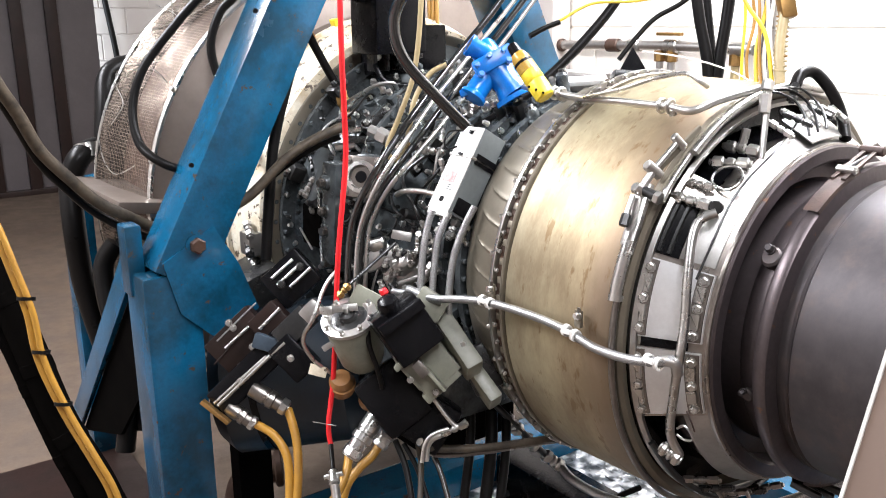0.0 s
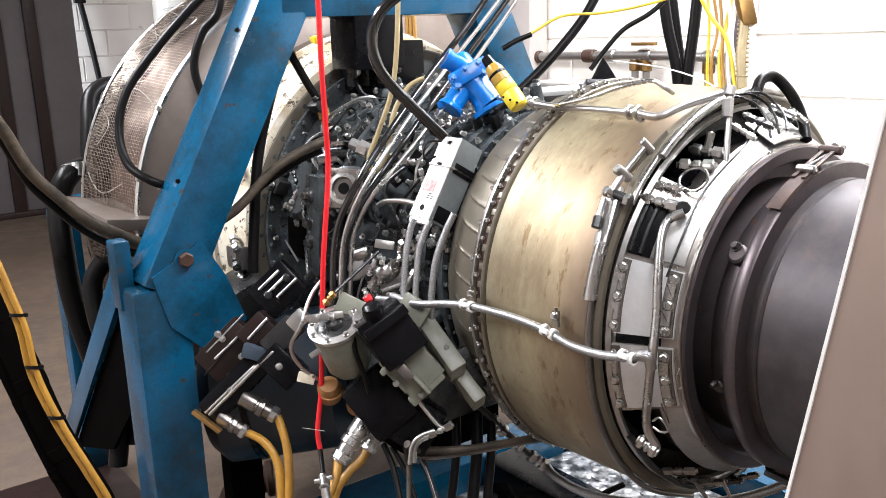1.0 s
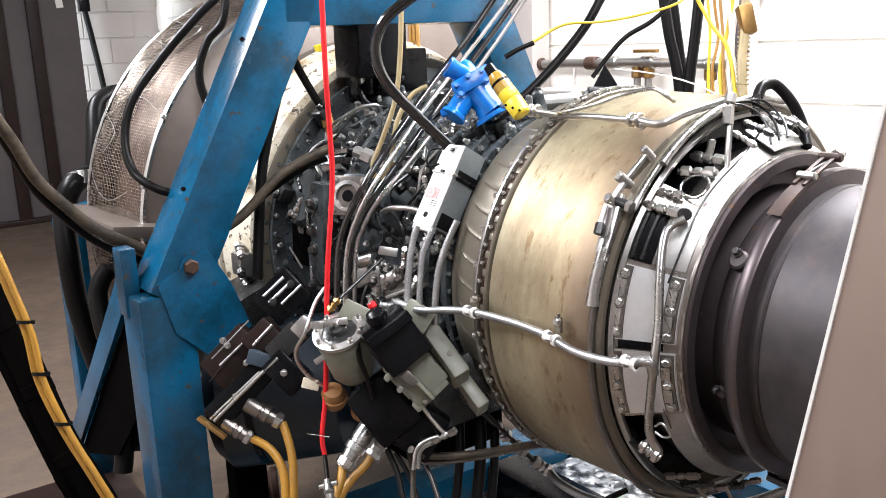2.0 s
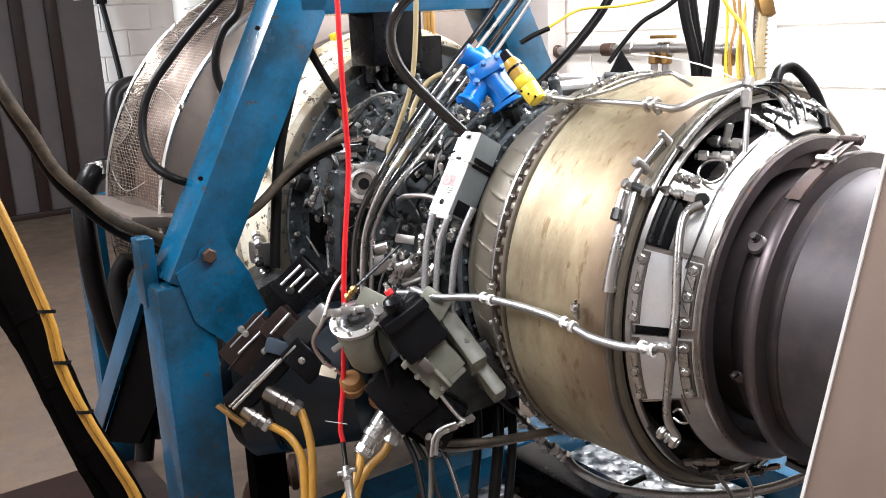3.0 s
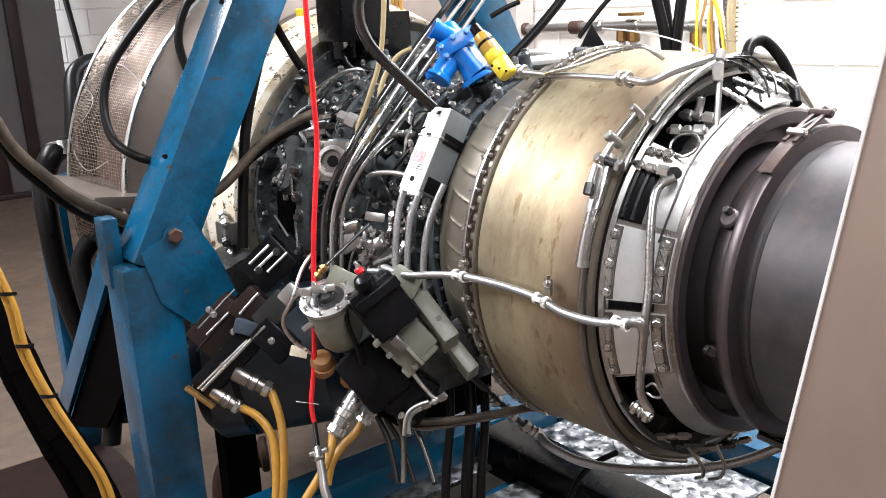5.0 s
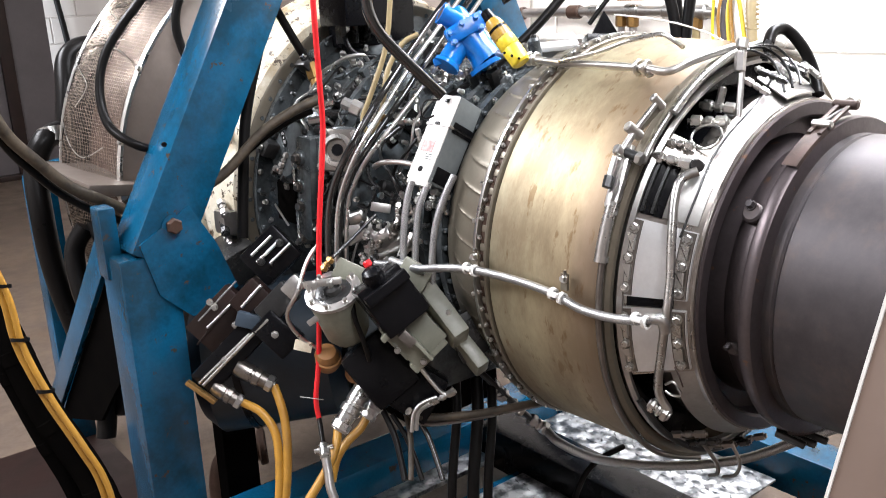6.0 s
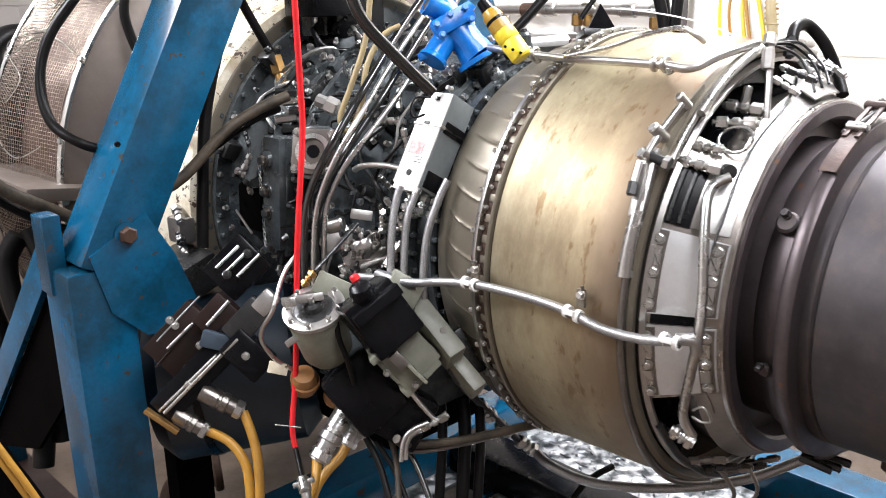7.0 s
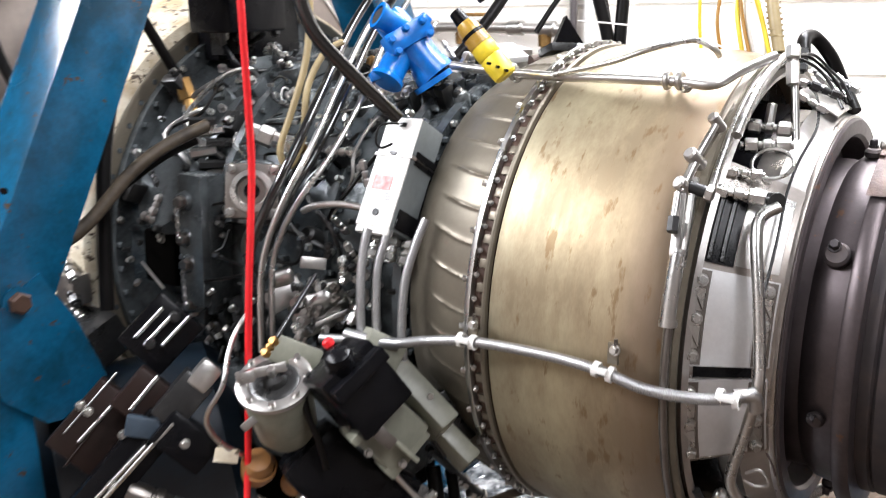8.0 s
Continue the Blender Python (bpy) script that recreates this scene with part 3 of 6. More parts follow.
for a0, a1 in ((2.6, 23.2), (-20.6, -0.4)):
    plate = part("access_plate", curved_plate(0.480, 0.5565, a0, a1, 0.001, 0.003), PLATE, engine, "bright bolted access plate")
    for s in (0.4880, 0.5480):
        part("edge_strip", curved_plate(s - 0.0075, s + 0.0075, a0 + 0.4, a1 - 0.4, 0.004, 0.0022), CASING, plate)
        for k in range(3):
            a = a1 - 2.6 - k * (a1 - a0 - 5) / 2
            up = (on(0, 1, a) + Vector((0, 0.5, 0))).normalized()
            bolt(plate, on(s, case_r(s) + 0.006, a), up, 0.0058, 0.007, STEEL)
            if k < 2:
                part("lock_tab", lock_tab(s, a - (a1 - a0 - 5) / 4), STEEL, plate)
# Flat black plate; the slot's dark depth is put into its colour.
slot = part("cooling_slot", curved_plate(0.482, 0.512, 24.6, 39.5, 0.0008, 0.0015), BLACK, engine, "dark cooling slot with two bars")
for s in (0.4905, 0.502):
    part("slot_bar", curved_plate(s - 0.0016, s + 0.0016, 25.2, 38.8, 0.0022, 0.004), DARKSTEEL, slot)
part("gap_plate", curved_plate(0.489, 0.541, -0.1, 2.4, 0.0007, 0.001), BLACK, engine)

# rear flange, exhaust collar bosses, band clamp latch
for a, sz in ((35.0, 1.0), (-15.8, 0.7), (84.0, 0.8), (-70.0, 0.8)):
    boss = part("boss", rod(on(0.597, 0.205, a), on(0.597, 0.205 + 0.014 * sz, a), 0.014 * sz, 20, bevel=0.003), EXHAUST, engine)
    bolt(boss, on(0.594, 0.205 + 0.014 * sz, a + 2), on(0, 1, a), 0.0058 * sz, 0.009, EXHAUST)
part("clamp_band", drum([(0.614, 0.205), (0.616, 0.2265), (0.619, 0.2285), (0.631, 0.2285), (0.634, 0.2265), (0.636, 0.205)], 128), COLLAR, engine, "rolled clamp band")
latch = part("clamp_latch", drum([(0.612, 0.228), (0.613, 0.2325), (0.634, 0.2325), (0.635, 0.228)], 20, start=52, turn=24), CLAMP, engine, "burnt clamp strap")
part("latch_loop", bar(on(0.616, 0.2335, 68), on(0.617, 0.2480, 88), 0.006, 0.004, on(0, 1, 70), 0.001), CLAMP, latch)
part("latch_loop", bar(on(0.631, 0.2335, 68), on(0.632, 0.2480, 88), 0.006, 0.004, on(0, 1, 70), 0.001), CLAMP, latch)
part("latch_screw", rod(on(0.624, 0.2380, 72), on(0.625, 0.2480, 95), 0.0040, 10, bevel=0.001), DARKSTEEL, latch)
part("trunnion", rod(on(0.610, 0.2370, 73), on(0.638, 0.2370, 73), 0.0055, 12, bevel=0.002), STEEL, latch)
part("trunnion", rod(on(0.608, 0.2460, 87), on(0.642, 0.2460, 87), 0.0065, 12, bevel=0.002), CLAMP, latch)
part("screw_nut", rod(on(0.6245, 0.2470, 90), on(0.6250, 0.2485, 93), 0.0085, 6, bevel=0.001), STEEL, latch)
low = part("clamp_latch", drum([(0.616, 0.226), (0.617, 0.231), (0.633, 0.231), (0.634, 0.226)], 12, start=-86, turn=26), CLAMP, engine, "burnt clamp strap")
for a in (-64, -72, -80):
    part("latch_screw", rod(on(0.610, 0.236, a), on(0.650, 0.240, a - 3), 0.006, 8, bevel=0.001), DARKSTEEL, low)
part("drain_stub", rod(on(0.80, 0.200, -88), on(0.80, 0.245, -88), 0.012, 12, 0.006, bevel=0.002), RUST, engine)
part("drain_stub", rod(on(0.70, 0.200, -84), on(0.70, 0.232, -84), 0.014, 12, bevel=0.003), RUST, engine)

# fuel and sensor fittings on the turbine case
def fitting(p0, p1, r, parent, mat=None):
    """A union: two nuts and a body in line."""
    p0, p1 = Vector(p0), Vector(p1)
    d = p1 - p0
    b = rod(p0, p1, r * 0.55, 10)
    rod(p0 + d * 0.08, p0 + d * 0.34, r, 6, bm=b, bevel=r * 0.15)
    rod(p0 + d * 0.42, p0 + d * 0.60, r * 0.85, 10, bm=b, bevel=r * 0.15)
    rod(p0 + d * 0.66, p0 + d * 0.94, r, 6, bm=b, bevel=r * 0.15)
    return part("fitting", b, mat or STEEL, parent)


fitting(on(0.474, 0.276, 63.5), on(0.528, 0.268, 65), 0.0085, engine)
fitting(on(0.482, 0.280, 55), on(0.536, 0.272, 58), 0.0085, engine)
fitting(on(0.472, 0.300, 39.6), on(0.534, 0.282, 40.4), 0.0085, engine)
fitting(on(0.482, 0.294, 45.0), on(0.522, 0.284, 46), 0.006, engine)
part("tee_leg", rod(on(0.500, 0.272, 64.2), on(0.500, 0.292, 68), 0.006, 8, bevel=0.001), STEEL, engine)
part("lead_loop", tube([on(0.524 + 0.022 * math.cos(t * math.pi / 4), 0.279 + 0.004 * math.sin(t * math.pi / 4), 50.3 + 3.6 * math.sin(t * math.pi / 4)) for t in range(8)], 0.0021, 8, 6, closed=True), STEEL, engine, "looped steel sensor lead")
part("sensor_lead", tube([(0.021, 0.520, 0.281), (0.053, 0.535, 0.273), (0.117, 0.552, 0.249), (0.165, 0.547, 0.216), (0.199, 0.546, 0.186), (0.231, 0.549, 0.146), (0.260, 0.548, 0.098)], 0.0016, 8, 8), DARKSTEEL, engine)
part("fuel_pipe", tube([(0.226, 0.547, 0.179), (0.240, 0.533, 0.169), (0.256, 0.535, 0.148), (0.275, 0.546, 0.099), (0.286, 0.554, 0.049), (0.298, 0.559, 0.006), (0.292, 0.549, -0.046), (0.273, 0.531, -0.115), (0.262, 0.540, -0.146)], 0.0062, 12, 8), STEEL, engine, "steel fuel pipe down the case")
part("pipe_elbow", tube([on(0.534, 0.283, 40.4), on(0.541, 0.285, 40.2), on(0.544, 0.290, 39.5)], 0.0085, 12, 6), DARKSTEEL, engine)
part("tee_joint", tube([(0.318, 0.542, 0.001), (0.312, 0.551, 0.002), (0.306, 0.559, -0.001), (0.301, 0.560, -0.016)], 0.0075, 12, 6), SILVER, engine)
fitting((0.270, 0.514, -0.142), (0.262, 0.543, -0.156), 0.012, engine)
part("lead_loop", tube([(0.283, 0.550, -0.099), (0.287, 0.564, -0.089), (0.284, 0.572, -0.097), (0.279, 0.572, -0.108), (0.277, 0.558, -0.114), (0.279, 0.547, -0.110)], 0.0016, 8, 6), STEEL, engine)
part("red_tag", tube([(0.293, 0.571, -0.064), (0.292, 0.578, -0.076), (0.288, 0.581, -0.090)], 0.0011, 8, 5), CLAMP, engine, "short burnt lead")
# igniter on top and the cluster of leads that meet it
part("igniter", rod(on(0.512, 0.345, 76), on(0.531, 0.258, 63), 0.0045, 12, bevel=0.001), STEEL, engine)
part("igniter_nut", rod(on(0.5145, 0.330, 73.5), on(0.519, 0.309, 70.9), 0.0078, 6, bevel=0.001), SILVER, engine)
part("igniter_collar", rod(on(0.5125, 0.345, 75.5), on(0.514, 0.334, 74.0), 0.0082, 6, bevel=0.001), STEEL, engine)
part("heat_shield", curved_plate(0.512, 0.558, 80, 100, 0.006, 0.002), STEEL, engine, "crumpled bright foil shield")
for k in range(3):
    a = 76 + 4.2 * k
    part("lead_end", tube([on(0.510, 0.330, 75 + k), on(0.520, 0.326 - 0.002 * k, a + 1), on(0.535, 0.310 - 0.003 * k, a + 4), on(0.552, 0.290, a + 3), on(0.566, 0.272, a)], 0.0018, 8, 6), (DARKSTEEL, RUBBER, DARKSTEEL)[k % 3], engine)
for k in range(7):
    a = 72 + 4.2 * k
    e = 0.010 * math.sin(k * 2.3)
    fitting(on(0.520 + e, 0.296 + 0.004 * (k % 2), a), on(0.556 + e, 0.276 + 0.005 * (k % 3), a + 2.5 * math.sin(k * 1.7)), 0.0052, engine, (STEEL, DARKSTEEL, SILVER)[k % 3])
part("boot_lead", tube([(0.012, 0.505, 0.323), (-0.006, 0.501, 0.338), (-0.031, 0.506, 0.339), (-0.045, 0.524, 0.315), (-0.053, 0.539, 0.282), (-0.034, 0.560, 0.250)], 0.0082, 12, 8), RUBBER, engine, "black booted lead")
fitting((0.020, 0.506, 0.299), (0.010, 0.505, 0.329), 0.0075, engine, DARKSTEEL)
# low drain lines and clamps behind the flange
for k in range(5):
    a = -48 - 9 * k
    fitting(on(0.497, 0.300, a), on(0.545, 0.275, a - 3), 0.006, engine, DARKSTEEL if k % 2 else CASING)
part("drain_line", tube([on(0.51, 0.285, -60), on(0.53, 0.31, -66), on(0.525, 0.33, -70), on(0.50, 0.345, -74)], 0.0032, 10, 8), CASING, engine)
part("drain_line", tube([on(0.545, 0.275, -66), on(0.555, 0.30, -70), on(0.545, 0.325, -73), on(0.52, 0.34, -75)], 0.0028, 10, 8), CASING, engine)
part("drain_line", tube([on(0.49, 0.30, -30), on(0.50, 0.302, -45), on(0.505, 0.30, -62), on(0.50, 0.30, -80), on(0.49, 0.30, -95)], 0.005, 10, 8), DARKSTEEL, engine)

# pipes along the top of the drum
top_pipe = part("top_pipe", tube([(0.135, 0.076, 0.306), (0.146, 0.141, 0.302), (0.157, 0.239, 0.298), (0.160, 0.327, 0.298), (0.161, 0.405, 0.297), (0.163, 0.449, 0.295), (0.131, 0.468, 0.308), (0.074, 0.489, 0.322)], 0.0058, 12, 8), SILVER, engine, "bare steel pipe with clipped joints")
for q in ((0.149, 0.174, 0.301), (0.160, 0.402, 0.298)):
    q = Vector(q)
    part("pipe_clip", rod(q + Vector((0, -0.011, 0)), q + Vector((0, -0.004, 0)), 0.0115, 14, bevel=0.002), STEEL, top_pipe)
    part("pipe_clip", rod(q + Vector((0, 0.004, 0)), q + Vector((0, 0.011, 0)), 0.0115, 14, bevel=0.002), STEEL, top_pipe)
    bolt(top_pipe, q + Vector((0.002, 0.016, -0.010)), on(0, 1, 60), 0.005, 0.008, STEEL)
part("thin_pipe", tube([(0.168, 0.251, 0.301), (0.170, 0.326, 0.317), (0.161, 0.374, 0.333), (0.140, 0.415, 0.342), (0.137, 0.438, 0.333), (0.119, 0.439, 0.324)], 0.0034, 10, 8), STEEL, engine)

# ---- accessories on the near side ----
# a frame that faces the walkway; turn is the lean of a piece's long side
FACE_X, FACE_Y, FACE_Z = Vector((-0.794, 0.605, -0.053)), Vector((-0.198, -0.175, 0.964)), Vector((0.574, 0.776, 0.260))


def facing(turn, nod=0.0, swing=0.0):
    m = Matrix((FACE_X, FACE_Y, FACE_Z)).transposed()
    return m @ Euler((radians(nod), radians(swing), radians(turn)), "ZYX").to_matrix()


def block(centre, size, turn, bevel=0.003, nod=0.0, swing=0.0, bm=None):
    return box(centre, size, facing(turn, nod, swing), bevel, bm)


# compressor case: ribs, pads and bolt rows
case = part("gear_cover", rod(on(-0.335, 0.27, 21), on(-0.335, 0.345, 21), 0.075, 28, 0.066, bevel=0.01), GEARCASE, engine, "round oily gear cover")
for k in range(9):
    a = 40 * k
    c = on(-0.335, 0.343, 21)
    t1, t2 = Vector((0, 1, 0)), on(0, 1, 111)
    bolt(case, c + (t1 * math.cos(radians(a)) + t2 * math.sin(radians(a))) * 0.060, on(0, 1, 21), 0.0055, 0.009, DARKSTEEL)
for s, lift in ((-0.415, 0.030), (-0.30, 0.012), (-0.235, 0.020), (-0.05, 0.010), (0.035, 0.012), (0.085, 0.012)):
    r0 = 0.30 if s > -0.38 else 0.335
    r0 = 0.275 if s > -0.1 else r0
    fl = part("case_flange", drum([(s - 0.007, r0 - 0.01), (s - 0.007, r0 + lift), (s + 0.007, r0 + lift), (s + 0.007, r0 - 0.01)], 96), GEARCASE, engine)
    for k in range(28):
        a = -75 + 6.2 * k
        bolt(fl, on(s + 0.007, r0 + lift - 0.007, a), (0, 1, 0), 0.0048, 0.008, STEEL if k % 7 == 0 else GEARCASE)
column = part("gear_column", box(on(-0.255, 0.325, 10), (0.045, 0.055, 0.20), Matrix.Rotation(radians(-4), 3, "Y"), 0.010), GEARCASE, engine, "ribbed gear case column with wired bolts")
for hi, lo in ((0.118, 0.062), (0.024, -0.040)):
    top_c, low_c = Vector((0.348, -0.258, hi)), Vector((0.346, -0.262, lo))
    for c in (top_c, low_c):
        part("bolt_boss", rod(c - Vector((0.022, 0.005, 0)), c, 0.017, 16, 0.0145, bevel=0.003), GEARCASE, column)
        bolt(column, c, (1, 0.2, 0.1), 0.0085, 0.011, CASING)
    for side in (-1, 1):
        wire = [top_c.lerp(low_c, f) + Vector((0.010, 0.0035 * math.sin(f * 16 + side * 1.57), 0)) for f in (0.05, 0.15, 0.25, 0.35, 0.45, 0.55, 0.65, 0.75, 0.85, 0.95)]
        part("lock_wire", tube(wire, 0.0012, 6, 4), STEEL, column, "twisted bright lock wire")
part("column_rib", box(on(-0.232, 0.318, 9), (0.030, 0.012, 0.21), Matrix.Rotation(radians(-4), 3, "Y"), 0.004), GEARCASE, column)
# Flat black block: the dark recess beside the column is put into its colour.
part("side_cover", box(on(-0.345, 0.318, 3), (0.030, 0.075, 0.085), Matrix.Rotation(radians(-3), 3, "Y"), 0.008), FLAT_BLACK, engine, "flat black side cover standing for a dark recess")
part("cover_edge", rod(on(-0.385, 0.336, 1), on(-0.335, 0.338, -5), 0.0022, 8), STEEL, engine)
pad_at = Vector((0.350, -0.102, 0.150))
pn = facing(-4, 0, -14)
pad = part("drive_pad", box(pad_at, (0.072, 0.074, 0.030), pn, 0.006), CASING, engine, "square steel drive pad with a splined hole")
part("pad_ring", lathe([(0.012, 0.029), (0.019, 0.028), (0.020, 0.021), (0.014, 0.018), (0.010, 0.0)], pad_at, pn @ Vector((0, 0, 1)), 28), STEEL, pad)
part("spline", rod(pad_at + pn @ Vector((0, 0, 0.011)), pad_at + pn @ Vector((0, 0, 0.0165)), 0.011, 12, bevel=0.002), BLACK, pad)
for dx, dy in ((0.028, 0.029), (-0.028, 0.029), (0.028, -0.029), (-0.028, -0.029)):
    bolt(pad, pad_at + pn @ Vector((dx, dy, 0.015)), pn @ Vector((0, 0, 1)), 0.0055, 0.007, STEEL)
part("pad_web", box(pad_at - pn @ Vector((0.0, 0.0, 0.035)), (0.05, 0.09, 0.05), pn, 0.012), GEARCASE, engine)
# small hexagon heads and studs, added at random to supply the glints
glint = random.Random(21)
for k in range(120):
    sp, ap = glint.uniform(-0.39, 0.095), glint.uniform(-42, 84)
    rp = 0.352 if sp < -0.36 else 0.326 if sp < -0.15 else 0.303
    bolt(engine, on(sp, rp + glint.uniform(-0.012, 0.012), ap), on(glint.uniform(-0.3, 0.9), 1, ap + glint.uniform(-30, 20)), (0.0042, 0.0055, 0.0035)[k % 3], 0.011, (STEEL, SILVER, DARKSTEEL)[k % 3])

# a rough skin of small castings and unions
rng = random.Random(7)
lump_mats = (GEARCASE, GEARCASE, DARKSTEEL, GEARCASE, DARKSTEEL)
for k in range(74):
    s, a = rng.uniform(-0.395, 0.085), rng.uniform(-48, 88)
    base_r = 0.335 if s < -0.37 else 0.29 if s < -0.15 else 0.272
    h, w = rng.uniform(0.018, 0.055), rng.uniform(0.012, 0.030)
    n = on(0, 1, a)
    if k % 3 == 0:
        b = rod(on(s, base_r - 0.01, a), on(s, base_r + h, a + rng.uniform(-3, 3)), w * 0.75, 14, w * 0.6, bevel=0.004)
    else:
        b = box(on(s, base_r + h / 2 - 0.005, a), (h, w * rng.uniform(1.0, 2.2), w * rng.uniform(0.9, 2.0)), axes(n).to_3x3() @ Matrix.Rotation(radians(90), 3, "Y") @ Matrix.Rotation(rng.uniform(-0.5, 0.5), 3, "X"), 0.004)
    cast = part("casting", b, lump_mats[k % 5], engine)
    for j in range(2):
        bolt(cast, on(s + rng.uniform(-0.4, 0.4) * w, base_r + h - 0.003, a + rng.uniform(-1.5, 1.5)), n, 0.0052, 0.008, STEEL if j else DARKSTEEL)
for k in range(46):
    s, a = rng.uniform(-0.38, 0.09), rng.uniform(-40, 80)
    base_r = 0.345 if s < -0.3 else 0.315
    d = Vector((rng.uniform(-0.3, 0.3), rng.uniform(-1, 1), rng.uniform(-1, 1))).normalized() * rng.uniform(0.022, 0.05)
    fitting(on(s, base_r, a), on(s, base_r + 0.008, a) + d, rng.uniform(0.0045, 0.0085), engine, (STEEL, STEEL, DARKSTEEL, BRASS)[k % 4] if k % 9 == 3 else (STEEL, DARKSTEEL, SILVER)[k % 3])
for k in range(16):
    s, a = rng.uniform(-0.36, 0.06), rng.uniform(-35, 70)
    r = 0.335 if s < -0.25 else 0.318
    pts = [on(s, r - 0.02, a), on(s + 0.004, r, a - 2), on(s + rng.uniform(-0.03, 0.03), r + 0.012, a - rng.uniform(8, 14)), on(s + rng.uniform(-0.05, 0.05), r + 0.004, a - rng.uniform(18, 26)), on(s + rng.uniform(-0.05, 0.05), r - 0.03, a - 30)]
    part("small_pipe", tube(pts, rng.uniform(0.0022, 0.0046), 8, 7), (STEEL, DARKSTEEL, RUBBER, SILVER)[k % 4], engine)
# bright castings low on the case
part("valve_body", block((0.353, -0.056, 0.014), (0.055, 0.034, 0.03), 30, 0.007), SILVER, engine, "pale cast valve body")
part("valve_cap", rod((0.366, -0.061, 0.037), (0.349, -0.039, 0.045), 0.012, 14, bevel=0.003), STEEL, engine)
dome = part("pump_cover", block((0.319, -0.024, -0.009), (0.078, 0.062, 0.040), 20, 0.014), SILVER, engine, "bright ribbed pump cover")
part("cover_neck", rod((0.338, -0.016, 0.003), (0.328, 0.011, 0.021), 0.019, 16, 0.015, bevel=0.004), STEEL, dome)
part("cover_rib", block((0.333, 0.001, -0.018), (0.070, 0.008, 0.010), 20, 0.002), SILVER, dome)
part("cover_rib", block((0.336, -0.005, -0.004), (0.070, 0.006, 0.010), 20, 0.002), SILVER, dome)
for k in range(12):
    a = radians(30 * k)
    bolt(dome, Vector((0.333, -0.001, 0.000)) + FACE_X * 0.038 * math.cos(a) + FACE_Y * 0.030 * math.sin(a), FACE_Z, 0.005, 0.012, STEEL if k % 2 else DARKSTEEL)
for k in range(9):
    q = Vector((0.315, 0.036, 0.053)) + FACE_X * 0.014 * (k % 3 - 1) + FACE_Y * 0.014 * (k // 3 - 1)
    fitting(q, q + (FACE_X * math.sin(k * 2.1) + FACE_Y * math.cos(k * 1.3)) * 0.024 + FACE_Z * 0.01, 0.006, engine, (STEEL, SILVER, DARKSTEEL)[k % 3])
# bright unions strewn over the pump cover, added to imitate its glints
shine = random.Random(31)
for k in range(22):
    q = Vector((0.336, 0.012, 0.012)) + FACE_X * shine.uniform(-0.05, 0.05) + FACE_Y * shine.uniform(-0.035, 0.04) + FACE_Z * shine.uniform(-0.004, 0.012)
    d = (FACE_X * shine.uniform(-1, 1) + FACE_Y * shine.uniform(-1, 1) + FACE_Z * shine.uniform(-0.3, 0.6)).normalized() * shine.uniform(0.010, 0.022)
    fitting(q, q + d, shine.uniform(0.0035, 0.0065), engine, (STEEL, DARKSTEEL, STEEL, CASING)[k % 4])
part("lever_plate", block((0.325, -0.024, 0.056), (0.035, 0.016, 0.006), -8, 0.002), SILVER, engine)

tangle = random.Random(17)
for k in range(12):
    s0, a0 = tangle.uniform(-0.34, 0.02), tangle.uniform(2, 62)
    r0 = 0.352 if s0 < -0.25 else 0.335
    pts = [on(s0, r0 - 0.012, a0)]
    for j in range(4):
        pts.append(on(s0 + tangle.uniform(-0.012, 0.03) * (j + 1), r0 + tangle.uniform(-0.006, 0.008), a0 - 3.2 * (j + 1) + tangle.uniform(-1.5, 1.5)))
    lead_mat = (RUBBER, STEEL, RUBBER, DARKSTEEL)[k % 4]
    part("small_lead", tube(pts, (0.0022, 0.0014, 0.0024, 0.0018)[k % 4], 8, 6), lead_mat, engine)
    part("lead_clip", box(pts[2], (0.006, 0.010, 0.006), None, 0.001), STEEL, engine)

# ignition box
exciter = thing("ignition_exciter", on(0.066, 0.30, 31), "white and grey ignition box strapped to the engine", "box")
rt = axes(on(0, 1, 31)).to_3x3() @ Matrix.Rotation(radians(90), 3, "Y")
tan_dir = on(0, 1, 121)
ec = on(0.078, 0.310, 32) + tan_dir * 0.006
part("box_body", box(ec, (0.050, 0.056, 0.150), rt, 0.003), EXCITER, exciter)
part("box_lid", box(ec + on(0, 1, 31) * 0.0262, (0.003, 0.054, 0.148), rt, 0.001), LABEL, exciter, "white painted lid")
for off, size in ((0.024, 0.018), (-0.058, 0.026)):
    part("side_strap", box(ec + tan_dir * off + Vector((0, 0.0285, 0)) - on(0, 1, 31) * 0.004, (0.046, 0.003, size), rt, 0.001), BLACK, exciter, "black side strap")
part("lid_slot", box(ec + tan_dir * 0.064 + on(0, 1, 31) * 0.0281, (0.0008, 0.012, 0.006), rt), DARKSTEEL, exciter)
strap = part("strap", box(ec + tan_dir * 0.022, (0.058, 0.060, 0.005), rt, 0.001), SILVER, exciter)
part("strap_slot", box(ec + tan_dir * 0.024 + on(0, 1, 31) * 0.0302, (0.002, 0.010, 0.004), rt), BLACK, strap)
part("lower_flange", box(ec - tan_dir * 0.077 + on(0, 1, 31) * 0.02, (0.012, 0.052, 0.012), rt, 0.002), LABEL, exciter)
part("flange_hole", rod(ec - tan_dir * 0.056 + on(0, 1, 31) * 0.027, ec - tan_dir * 0.056 + on(0, 1, 31) * 0.029, 0.005, 12), BLACK, exciter)
